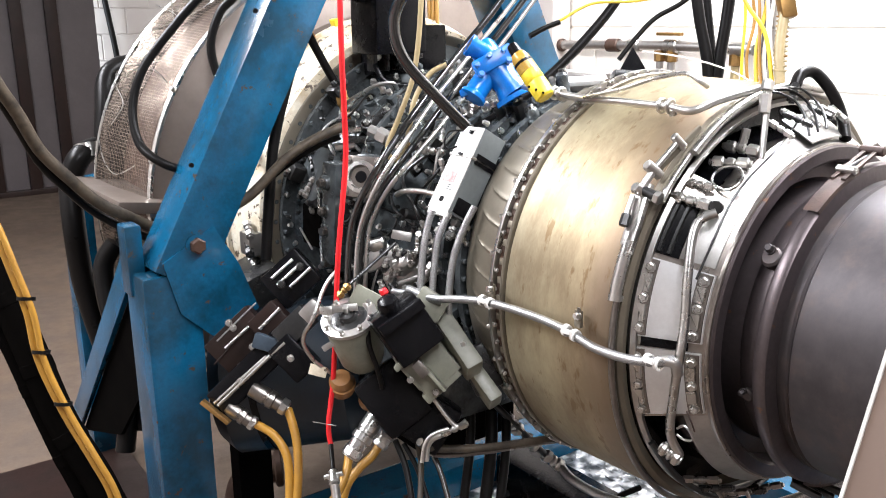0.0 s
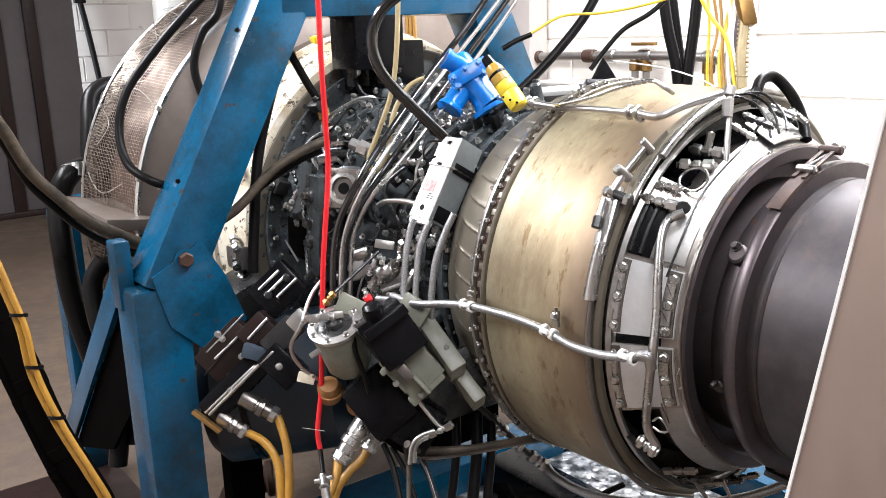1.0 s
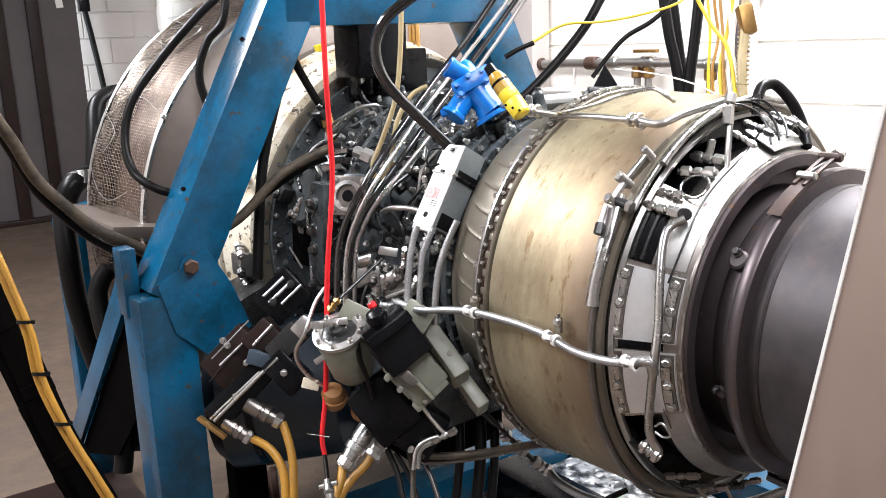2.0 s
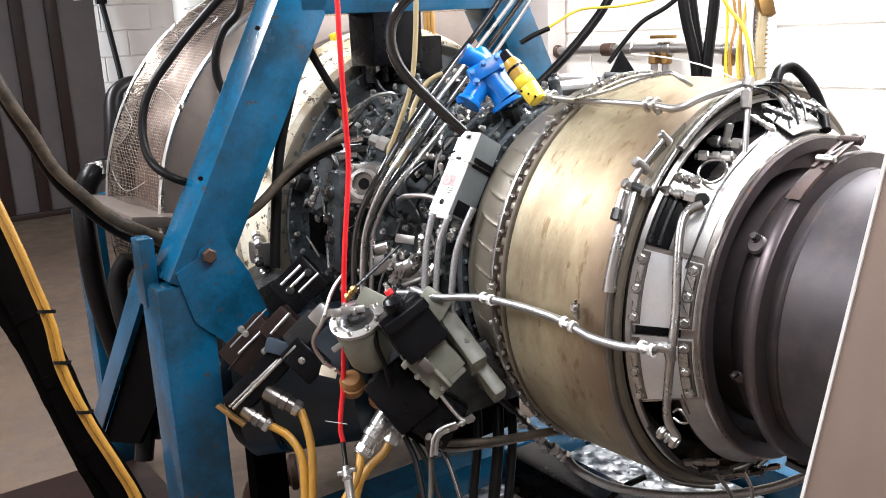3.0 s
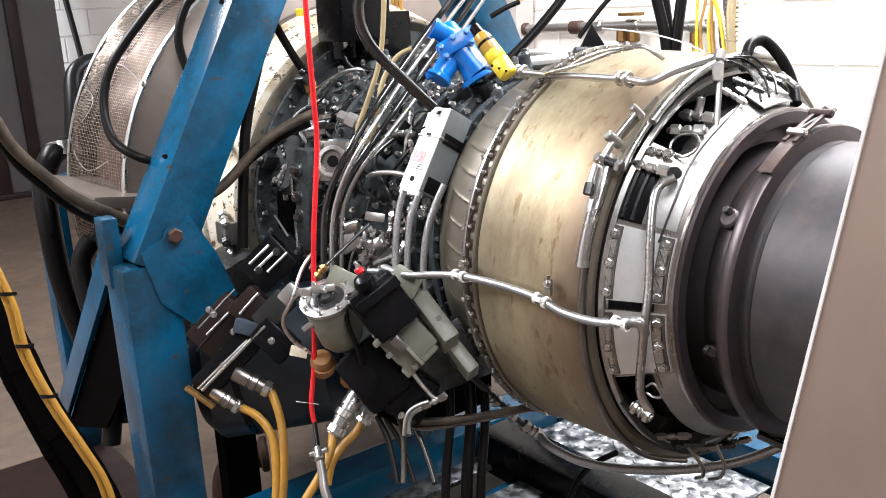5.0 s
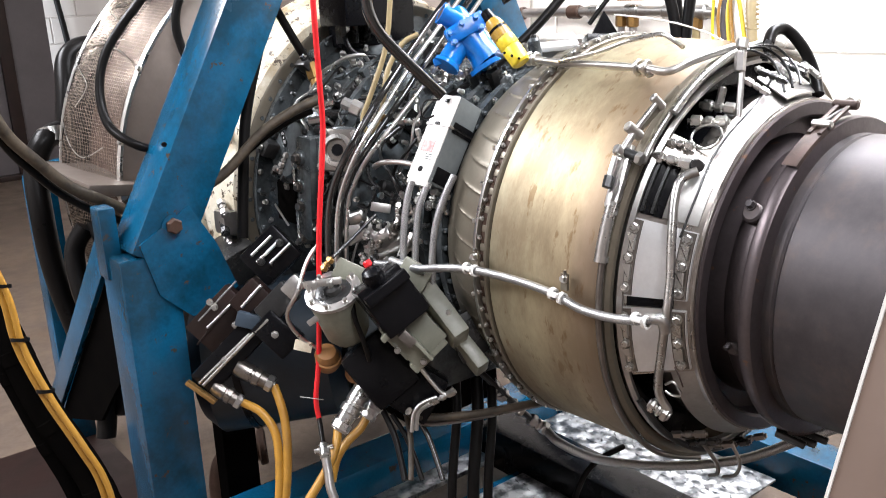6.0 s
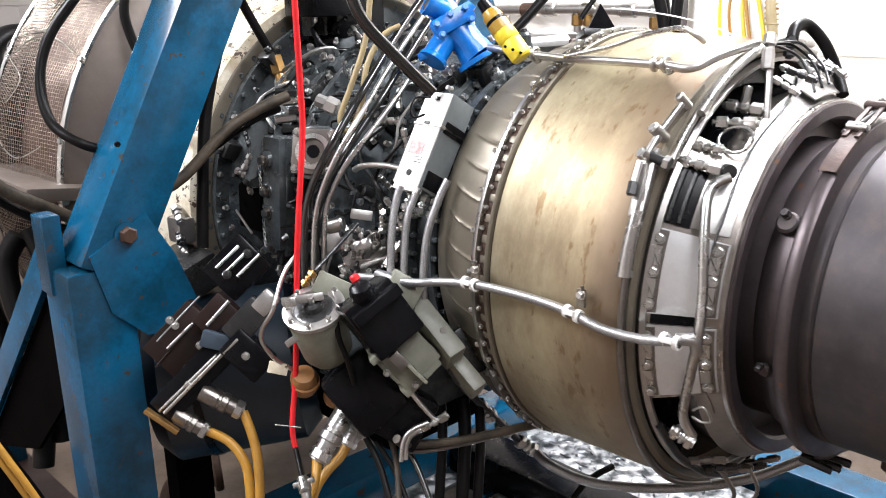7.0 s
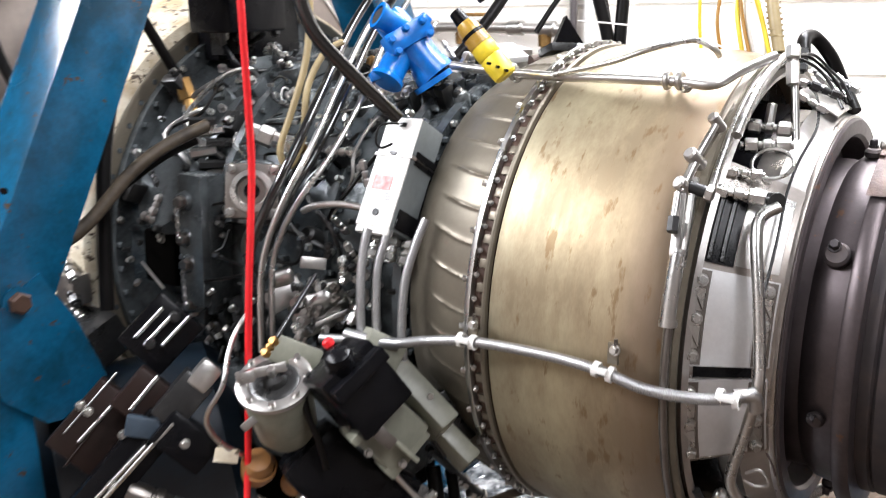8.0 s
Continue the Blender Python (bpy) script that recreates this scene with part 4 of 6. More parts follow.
part("label_stamp", box(ec - tan_dir * 0.016 + on(0, 1, 31) * 0.0281 + Vector((0, -0.004, 0)), (0.0008, 0.030, 0.020), rt), worn("faded_red_ink", (0.62, 0.07, 0.07), (0.72, 0.45, 0.43), (0.5, 0.6), 0.0, 120, 300, 0.0, amount=0.9), exciter, "faded red stamp")
for k in range(3):
    part("label_line", box(ec - tan_dir * (0.030 + 0.004 * k) + on(0, 1, 31) * 0.0281 + Vector((0, 0.008, 0)), (0.0006, 0.016, 0.0012), rt), DARKSTEEL, exciter)
for ds, off in ((-0.008, 0.0), (0.014, -0.008), (0.032, -0.016)):
    q = ec - tan_dir * 0.088 + Vector((0, ds, 0)) + on(0, 1, 31) * off
    fitting(q + tan_dir * 0.012, q - tan_dir * 0.022, 0.009, exciter)

# blue valve
valve = thing("shutoff_valve", (0.185, 0.034, 0.319), "bright blue painted cast valve with bolted flanges", "valve")
part("valve_body", lathe([(-0.055, 0.0), (-0.055, 0.020), (-0.048, 0.024), (-0.02, 0.025), (0.0, 0.028), (0.03, 0.026), (0.046, 0.030), (0.052, 0.030), (0.054, 0.0)], (0.179, 0.060, 0.334), Vector((0.165, 0.094, 0.295)) - Vector((0.187, 0.047, 0.358)), 24), BLUE_BRIGHT, valve)
part("inlet_spout", lathe([(0.0, 0.016), (0.03, 0.0165), (0.034, 0.0195), (0.040, 0.0195), (0.040, 0.014), (0.005, 0.013)], (0.195, 0.054, 0.359), Vector((0.227, 0.036, 0.380)) - Vector((0.195, 0.054, 0.359)), 24), BLUE_BRIGHT, valve)
part("spout_bore", rod((0.214, 0.042, 0.371), (0.223, 0.040, 0.377), 0.0145, 18), DARKSTEEL, valve)
part("side_body", lathe([(-0.03, 0.014), (0.0, 0.020), (0.026, 0.020), (0.030, 0.024), (0.036, 0.024), (0.038, 0.0)], (0.205, 0.052, 0.316), Vector((0.231, 0.048, 0.286)) - Vector((0.196, 0.050, 0.325)), 20), BLUE_BRIGHT, valve)
vf = part("bonnet", block((0.194, 0.063, 0.349), (0.070, 0.030, 0.034), 30, 0.006), BLUE_BRIGHT, valve)
for dx, dy in ((-0.026, 0.008), (0.026, 0.010), (-0.026, -0.010), (0.026, -0.010), (0.0, 0.012)):
    bolt(vf, Vector((0.205, 0.077, 0.350)) + facing(30) @ Vector((dx, dy, 0)), FACE_Z, 0.005, 0.007, BLUE_BRIGHT)
part("lug", block((0.235, 0.041, 0.298), (0.022, 0.014, 0.016), 20, 0.004), BLUE_BRIGHT, valve)
part("lug", block((0.168, 0.071, 0.367), (0.022, 0.018, 0.016), 50, 0.004), BLUE_BRIGHT, valve)
part("outlet_flange", lathe([(0.0, 0.030), (0.008, 0.030), (0.010, 0.0)], (0.174, 0.089, 0.290), Vector((0.168, 0.097, 0.278)) - Vector((0.178, 0.080, 0.310)), 20), BLUE_BRIGHT, valve)
part("stub", rod((0.188, 0.061, 0.308), (0.175, 0.073, 0.298), 0.010, 12, bevel=0.002), STEEL, valve)

slide(valve, (-0.040, -0.049, -0.0035))

# yellow connector
plug = thing("cable_plug", (0.208, 0.181, 0.325), "yellow plastic cable plug with a ribbed brown sleeve", "plug")
pd = Vector((0.203, 0.205, 0.299)) - Vector((0.215, 0.153, 0.361))
part("plug_shell", lathe([(0.030, 0.0), (0.030, 0.0150), (0.034, 0.0160), (0.048, 0.0163), (0.050, 0.0150), (0.052, 0.0163), (0.078, 0.0156), (0.081, 0.013), (0.081, 0.0)], (0.215, 0.153, 0.361), pd, 12), LEMON, plug)
part("plug_sleeve", lathe([(-0.004, 0.0), (-0.004, 0.011), (0.006, 0.0148), (0.012, 0.0150), (0.013, 0.0138), (0.016, 0.0138), (0.017, 0.0155), (0.031, 0.0160), (0.031, 0.0)], (0.215, 0.153, 0.361), pd, 14), AMBER_CLEAR, plug, "amber ribbed sleeve")
part("plug_band", lathe([(0.0125, 0.0140), (0.0125, 0.0158), (0.0165, 0.0158), (0.0165, 0.0140)], (0.215, 0.153, 0.361), pd, 14), BLACK, plug)
part("plug_tail", rod(Vector((0.215, 0.153, 0.361)) - pd.normalized() * 0.022, Vector((0.215, 0.153, 0.361)), 0.0085, 12, 0.0105, bevel=0.001), BLACK, plug)
for k in range(3):
    part("key_hole", rod(Vector((0.222, 0.203, 0.313)) + FACE_X * (0.011 * k - 0.012) - FACE_Y * (0.004 * k - 0.004), Vector((0.227, 0.209, 0.313)) + FACE_X * (0.011 * k - 0.012) - FACE_Y * (0.004 * k - 0.004), 0.002, 8), BLACK, plug)

# fuel control: round head, cast body, bracket
control = thing("fuel_control", (0.444, 0.006, -0.104), "grey-green cast fuel control with a round flanged head", "fuel control")
head_at, head_dir = Vector((0.469, 0.033, -0.048)), (Vector((0.477, 0.037, -0.039)) - Vector((0.427, 0.008, -0.152))).normalized()
part("cast_body", lathe([(-0.10, 0.0), (-0.10, 0.030), (-0.085, 0.038), (-0.01, 0.043), (0.0, 0.040), (0.0, 0.0)], head_at, head_dir, 28), OLIVE, control)
head = part("head_flange", lathe([(-0.002, 0.0), (-0.002, 0.046), (0.004, 0.046), (0.006, 0.040), (0.006, 0.033), (0.002, 0.030), (0.002, 0.0)], head_at, head_dir, 32), SILVER, control, "pale machined flange")
part("head_cap", lathe([(0.002, 0.030), (0.004, 0.026), (0.004, 0.016), (0.012, 0.014), (0.014, 0.0)], head_at, head_dir, 24), DARKSTEEL, control)
part("spindle", rod(head_at + head_dir * 0.012, head_at + head_dir * 0.026, 0.005, 10, bevel=0.001), STEEL, control)
hx = axes(head_dir)
for k in range(8):
    a = radians(45 * k + 10)
    bolt(head, head_at + head_dir * 0.006 + (hx.to_3x3() @ Vector((math.cos(a), math.sin(a), 0))) * 0.0395, head_dir, 0.004, 0.006, STEEL)
part("mount_bracket", block((0.429, 0.030, -0.028), (0.060, 0.034, 0.016), -25, 0.003), OLIVE, control, "cream mounting bracket")
part("control_arm", block((0.484, 0.028, -0.030), (0.060, 0.012, 0.006), 8, 0.002), SILVER, control)
part("arm_clevis", block((0.501, 0.023, -0.031), (0.016, 0.014, 0.014), 8, 0.002), STEEL, control)
part("lock_lug", block((0.502, 0.022, -0.090), (0.022, 0.010, 0.008), 35, 0.002), SILVER, control)
fitting((0.491, 0.041, -0.006), (0.474, 0.047, 0.013), 0.007, control, BRASS)
part("control_rod", rod((0.474, 0.047, 0.013), (0.359, 0.004, 0.052), 0.0030, 10), DARKSTEEL, control)
part("bare_pipe", tube([(0.445, -0.035, 0.016), (0.466, -0.032, 0.001), (0.484, -0.027, -0.019), (0.506, -0.018, -0.053), (0.516, -0.035, -0.085), (0.512, -0.043, -0.109), (0.495, -0.040, -0.139), (0.468, -0.031, -0.165)], 0.0034, 10, 8), STEEL, control)
part("elbow_cap", lathe([(-0.03, 0.020), (0.0, 0.021), (0.010, 0.016), (0.014, 0.0)], (0.459, -0.020, -0.175), FACE_Z + FACE_Y * 0.8, 20), AMBER, control, "amber resin cap")
part("cap_ring", lathe([(-0.012, 0.0225), (-0.002, 0.0225), (0.0, 0.020)], (0.458, -0.018, -0.178), FACE_Z + FACE_Y * 0.8, 20), AMBER, control)
part("tag_plate", block((0.492, -0.038, -0.155), (0.030, 0.018, 0.003), -12, 0.001), WHITE, control)
part("lower_cap", lathe([(-0.03, 0.018), (0.01, 0.018), (0.016, 0.012), (0.018, 0.0)], (0.415, -0.000, -0.215), FACE_Z - FACE_X * 0.3, 18), AMBER, control)

# olive pump with the black solenoid
pump = thing("hydraulic_pump", (0.342, 0.098, -0.117), "grey-green hydraulic pump with a black solenoid block", "pump")
part("solenoid", block((0.416, 0.113, -0.054), (0.088, 0.080, 0.070), -52, 0.005, 0, 12), BLACK, pump, "matt black solenoid block")
part("solenoid_plate", block((0.430, 0.117, -0.029), (0.018, 0.078, 0.072), -52, 0.003, 0, 12), BLACK, pump)
part("solenoid_knob", lathe([(-0.01, 0.017), (0.010, 0.0175), (0.018, 0.015), (0.022, 0.009), (0.022, 0.0)], (0.445, 0.117, -0.015), facing(-52) @ Vector((-0.9, 0.25, 0.55)), 20), BLACK, pump)
part("red_cap", rod((0.442, 0.100, 0.003), (0.445, 0.095, 0.012), 0.0068, 12, bevel=0.002), RED, pump, "small red plastic cap")
part("pump_housing", block((0.372, 0.109, -0.119), (0.085, 0.072, 0.075), -45, 0.006), OLIVE, pump)
part("housing_step", block((0.362, 0.134, -0.152), (0.018, 0.070, 0.060), -45, 0.003), OLIVE, pump)
part("flange_plate", block((0.337, 0.128, -0.080), (0.140, 0.030, 0.055), -56, 0.005, -28), OLIVE, pump)
part("flange_head", block((0.362, 0.105, -0.027), (0.050, 0.040, 0.050), -30, 0.005), OLIVE, pump, "cream flange end")
part("flange_tail", block((0.307, 0.161, -0.151), (0.095, 0.024, 0.045), -54, 0.005, -28), OLIVE, pump)
part("housing_lip", block((0.398, 0.118, -0.092), (0.010, 0.084, 0.078), -47, 0.002), OLIVE, pump)
part("housing_rib", block((0.386, 0.142, -0.128), (0.060, 0.006, 0.070), -45, 0.002), OLIVE, pump)
part("housing_rib", block((0.398, 0.101, -0.140), (0.050, 0.006, 0.070), -45, 0.002), OLIVE, pump)
part("name_plate", block((0.395, 0.125, -0.118), (0.026, 0.016, 0.082), -45, 0.001), CASING, pump)
part("solenoid_lead", tube([(0.452, 0.060, -0.050), (0.456, 0.070, -0.085), (0.449, 0.078, -0.120), (0.440, 0.080, -0.160)], 0.0042, 10, 8), RUBBER, pump)
part("lower_body", block((0.396, 0.046, -0.196), (0.110, 0.090, 0.08), -50, 0.014), BLACK, pump, "oily black lower housing")
part("lower_body", block((0.354, 0.078, -0.236), (0.090, 0.085, 0.07), -30, 0.008), BLACK, pump)
part("side_cover", block((0.291, 0.150, -0.138), (0.075, 0.060, 0.03), -60, 0.004), DARKSTEEL, pump)
for q in ((0.420, 0.130, -0.133), (0.391, 0.158, -0.152), (0.438, 0.121, -0.091), (0.342, 0.164, -0.081)):
    bolt(pump, q, FACE_Z, 0.0044, 0.008, STEEL)
fitting((0.372, 0.142, -0.237), (0.333, 0.165, -0.219), 0.0065, pump)
part("outlet_bend", tube([(0.370, 0.143, -0.236), (0.383, 0.136, -0.242), (0.392, 0.133, -0.254), (0.398, 0.136, -0.277)], 0.0056, 12, 8), STEEL, pump)
part("outlet_bend", tube([(0.362, 0.150, -0.226), (0.385, 0.142, -0.231), (0.400, 0.138, -0.246), (0.408, 0.140, -0.275)], 0.0036, 10, 8), STEEL, pump)
part("edge_pipe", tube([(0.371, 0.123, -0.180), (0.361, 0.139, -0.204), (0.349, 0.154, -0.223), (0.335, 0.162, -0.215)], 0.004, 8, 8), STEEL, pump)

slide(pump, (0.011, 0.021, 0.007))
slide(control, (0.009, 0.017, 0.006))

# black linear actuator across the lower front
act = thing("linear_actuator", (0.549, -0.144, -0.158), "black hydraulic actuator with polished tie rods", "actuator")
AT = 47
part("barrel", block((0.563, -0.149, -0.175), (0.165, 0.050, 0.050), AT, 0.006), BLACK, act)
part("gland_block", block((0.498, -0.102, -0.094), (0.070, 0.042, 0.045), AT, 0.004), DARKSTEEL, act, "grey machined gland block")
part("rod_end", block((0.475, -0.082, -0.065), (0.038, 0.030, 0.03), AT, 0.006), STEEL, act)
part("manifold", block((0.516, -0.152, -0.098), (0.060, 0.060, 0.05), AT, 0.003), BROWN, act, "brown manifold block")
part("side_manifold", block((0.556, -0.208, -0.135), (0.105, 0.070, 0.04), AT, 0.003), BROWN, act, "brown manifold block")
part("port_block", block((0.543, -0.126, -0.120), (0.042, 0.026, 0.03), AT - 60, 0.003), worn("blue_grey_enamel", (0.045, 0.065, 0.09), (0.02, 0.03, 0.04), (0.3, 0.45), 0.2), act, "blue-grey port block")
part("lower_valve", block((0.507, -0.092, -0.144), (0.050, 0.075, 0.06), AT, 0.006), BLACK, act)
part("tie_rod", rod((0.527, -0.085, -0.111), (0.549, -0.095, -0.132), 0.0052, 12, bevel=0.001), STEEL, act)
part("tie_rod", rod((0.551, -0.096, -0.133), (0.633, -0.141, -0.218), 0.0032, 10), STEEL, act)
part("tie_rod", rod((0.553, -0.109, -0.138), (0.634, -0.155, -0.219), 0.0030, 10), STEEL, act)
part("tie_rod", rod((0.514, -0.125, -0.063), (0.549, -0.138, -0.098), 0.0032, 10), STEEL, act)
part("tie_rod", rod((0.551, -0.177, -0.103), (0.591, -0.194, -0.140), 0.0030, 10), STEEL, act)
part("edge_trim", rod((0.531, -0.187, -0.066), (0.597, -0.215, -0.131), 0.0016, 8), STEEL, act)
part("edge_trim", rod((0.571, -0.184, -0.124), (0.611, -0.200, -0.167), 0.0016, 8), BROWN, act)
part("end_strip", block((0.638, -0.141, -0.229), (0.060, 0.007, 0.02), -36, 0.001), BRASS, act, "worn brass end strip")
for q in ((0.593, -0.131, -0.180), (0.530, -0.062, -0.132), (0.574, -0.193, -0.105), (0.563, -0.140, -0.127), (0.577, -0.204, -0.098)):
    bolt(act, q, FACE_Z, 0.0052, 0.008, STEEL)
heat = thing("finned_solenoid", (0.466, -0.177, -0.031), "black finned solenoid with polished rods", "solenoid")
part("coil_body", block((0.454, -0.192, -0.036), (0.085, 0.075, 0.05), 45, 0.005), BLACK, heat)
for x, y in ((492, 455), (502, 466), (524, 468)):
    part("fin_rod", rod(Vector((0.475, -0.169, -0.018)) + FACE_X * (x - 502) * 0.00104 - FACE_Y * (y - 462) * 0.00104 + facing(45) @ Vector((0.026, 0, 0)), Vector((0.475, -0.169, -0.018)) + FACE_X * (x - 502) * 0.00104 - FACE_Y * (y - 462) * 0.00104 - facing(45) @ Vector((0.024, 0, 0)), 0.0030, 10), STEEL, heat)
for q in ((0.487, -0.172, -0.036), (0.455, -0.158, -0.006)):
    bolt(heat, q, FACE_Z, 0.0065, 0.006, DARKSTEEL)
# lower crank case, where the accessories hang
sump = thing("oil_sump", (0.20, -0.15, -0.33), "black cast sump below the compressor case", "sump")
part("sump_body", box((0.18, -0.17, -0.31), (0.22, 0.32, 0.14), None, 0.02), FLAT_BLACK, sump)
part("sump_skirt", box((0.22, -0.10, -0.21), (0.20, 0.36, 0.12), None, 0.02), GEARCASE, sump)


tank = thing("oil_tank", (0.436, -0.335, -0.279), "dark navy painted oil tank under the gear case", "tank")
tb = rod((0.505, -0.436, -0.305), (0.266, -0.270, -0.275), 0.150, 36, bevel=0.03)
part("shell", tb, worn("dark_navy_enamel", (0.008, 0.018, 0.030), (0.004, 0.006, 0.008), (0.3, 0.5), 0.0, 8, 130, 0.1), tank)
part("tank_band", rod((0.436, -0.388, -0.297), (0.426, -0.381, -0.295), 0.153, 36), BLACK, tank)
part("tank_foot", box((0.43, -0.50, -0.58), (0.08, 0.05, 0.34), None, 0.006), FLAT_BLACK, tank)

# round connectors with their yellow cables
def connector(name, p0, p1, r, label, mat):
    p0, p1 = Vector(p0), Vector(p1)
    n = (p1 - p0).length
    c = thing(name, p0, label, "connector", "cable connectors")
    part("shell", lathe([(0, 0), (0, r * 0.9), (n * 0.08, r), (n * 0.40, r), (n * 0.42, r * 0.9), (n * 0.47, r * 0.9), (n * 0.49, r * 1.06), (n * 0.62, r * 1.06), (n * 0.64, r * 0.86), (n, r * 0.8), (n, 0)], p0, p1 - p0, 18), mat, c)
    part("coupling_nut", lathe([(n * 0.80, r * 0.8), (n * 0.82, r * 0.98), (n * 0.96, r * 0.98), (n, r * 0.7), (n * 1.02, 0)], p0, p1 - p0, 8), STEEL, c)
    return c


connector("cable_connector", (0.575, -0.129, -0.197), (0.530, -0.085, -0.233), 0.0155, "dull grey round connector on a yellow cable", CASING)
connector("cable_connector", (0.613, -0.148, -0.228), (0.579, -0.114, -0.260), 0.0135, "dull grey round connector on a yellow cable", CASING)
connector("cable_connector", (0.422, 0.042, -0.223), (0.484, 0.041, -0.288), 0.0175, "bright nickel connector on a yellow cable", STEEL)
connector("cable_connector", (0.381, 0.031, -0.256), (0.418, 0.028, -0.294), 0.0150, "bright nickel connector on a yellow cable", STEEL)


# ---- hoses and cables ----
def hose(name, pts, r, mat, label, category="hose", group="hoses", seg=12):
    return whole(name, tube(pts, r, seg, 9), mat, pts[0], label, category, group)


def cable(pts, r, mat, label, name="cable"):
    return hose(name, pts, r, mat, label, "cable", "cables", 10)


cable([(0.444, 0.006, 0.548), (0.450, 0.011, 0.382), (0.447, 0.007, 0.273), (0.447, 0.004, 0.198), (0.467, 0.005, 0.057), (0.476, 0.001, -0.062), (0.482, -0.005, -0.166), (0.499, 0.003, -0.237), (0.501, 0.011, -0.271)], 0.0044, RED, "bright red wire hanging from above the stand", "wire")
cable([(0.524, -0.005, -0.229), (0.511, 0.005, -0.232), (0.494, 0.019, -0.236)], 0.0008, STEEL, "thin twist of lock wire round the red wire", "wire_tie")
lead = thing("coaxial_lead", (0.501, 0.011, -0.273), "black coaxial lead with a nickel plug", "cable", "cables")
part("boot", rod((0.501, 0.011, -0.271), (0.526, 0.062, -0.291), 0.0042, 10), RUBBER, lead)
part("coupling", rod((0.526, 0.062, -0.291), (0.536, 0.083, -0.301), 0.0095, 10, bevel=0.002), STEEL, lead, "nickel coupling")
part("collar", rod((0.544, 0.063, -0.296), (0.518, 0.080, -0.289), 0.0042, 8, bevel=0.001), STEEL, lead)
part("tail", tube([(0.536, 0.083, -0.301), (0.540, 0.095, -0.323), (0.545, 0.106, -0.342), (0.545, 0.121, -0.366)], 0.0075, 10, 6), SILVER, lead)
cable([(0.348, -0.422, 0.597), (0.413, -0.442, 0.528), (0.464, -0.458, 0.481), (0.533, -0.480, 0.407), (0.594, -0.495, 0.329), (0.621, -0.486, 0.259), (0.624, -0.452, 0.196), (0.596, -0.402, 0.162), (0.540, -0.406, 0.143)], 0.0085, RUBBER, "black rubber cable looping in front of the intake screen")
cable([(0.337, -0.568, 0.599), (0.364, -0.554, 0.482), (0.399, -0.566, 0.437), (0.423, -0.567, 0.379), (0.422, -0.559, 0.326), (0.405, -0.536, 0.259), (0.376, -0.502, 0.186)], 0.009, RUBBER, "black rubber cable beside the slanted post")
hose("hose", [(0.932, -0.410, 0.525), (0.901, -0.425, 0.434), (0.862, -0.430, 0.331), (0.829, -0.452, 0.270), (0.796, -0.471, 0.200), (0.750, -0.484, 0.143), (0.700, -0.496, 0.090), (0.641, -0.504, 0.050), (0.539, -0.563, -0.015)], 0.0115, TAN_HOSE, "dusty brown hose sagging to the stand")
hose("hose", [(0.932, -0.430, 0.504), (0.901, -0.445, 0.415), (0.861, -0.450, 0.314), (0.829, -0.471, 0.248), (0.795, -0.489, 0.176), (0.752, -0.505, 0.121), (0.705, -0.519, 0.070), (0.644, -0.524, 0.023), (0.545, -0.587, -0.037)], 0.0085, RUBBER, "black hose beside the dusty brown one")
for k, (dx, dd) in enumerate(((0, 0), (-9, 0.006), (7, 0.012))):
    pts = [(0.943, -0.424, 0.324), (0.932, -0.407, 0.248), (0.900, -0.357, 0.103), (0.884, -0.336, 0.024), (0.871, -0.319, -0.047), (0.866, -0.306, -0.128), (0.843, -0.277, -0.221), (0.814, -0.245, -0.305), (0.794, -0.225, -0.371), (0.787, -0.206, -0.466)]
    cable([Vector(q) + FACE_X * dx * 0.0009 + FACE_Z * dd for q in pts], 0.0054, YELLOW, "yellow cable tied into a hanging bundle")
for q in ((0.878, -0.320, -0.022), (0.869, -0.303, -0.113), (0.850, -0.278, -0.203)):
    q = Vector(q)
    whole("cable_tie", lathe([(-0.003, 0.0125), (0.003, 0.0125), (0.003, 0.0150), (-0.003, 0.0150), (-0.003, 0.0125)], q, (0.2, 0.2, -1), 14), RUBBER, q, "black plastic cable tie round the yellow cables", "cable tie", "cable ties")
def loom(pts, r, label):
    """A sheathed bundle with tape wraps along it."""
    t = thing("sheathed_loom", pts[0], label, "cable loom", "cables")
    part("sheath", tube(pts, r, 14, 9), FLAT_BLACK, t)
    line = smooth_line(pts, 9)
    for k in range(5, len(line) - 5, 11):
        d = line[k + 1] - line[k - 1]
        part("tape_wrap", lathe([(-0.012, r * 0.98), (-0.011, r * 1.05), (0.011, r * 1.05), (0.012, r * 0.98)], line[k], d, 16), FLAT_BLACK, t)
    return t


loom([(0.939, -0.458, 0.144), (0.916, -0.420, 0.033), (0.890, -0.384, -0.059), (0.869, -0.350, -0.156), (0.847, -0.316, -0.255), (0.809, -0.269, -0.361), (0.789, -0.239, -0.446)], 0.027, "thick black taped cable loom beside the yellow cables")
loom([(0.946, -0.480, 0.070), (0.928, -0.452, -0.024), (0.899, -0.419, -0.108), (0.876, -0.387, -0.204), (0.850, -0.349, -0.311), (0.825, -0.318, -0.399), (0.810, -0.297, -0.477)], 0.020, "thin black taped cable loom")
cable([(0.279, -0.367, 0.495), (0.296, -0.367, 0.451), (0.353, -0.367, 0.309), (0.394, -0.362, 0.188), (0.423, -0.345, 0.055), (0.440, -0.332, -0.034)], 0.0105, RUBBER, "straight black cable down the inlet housing")
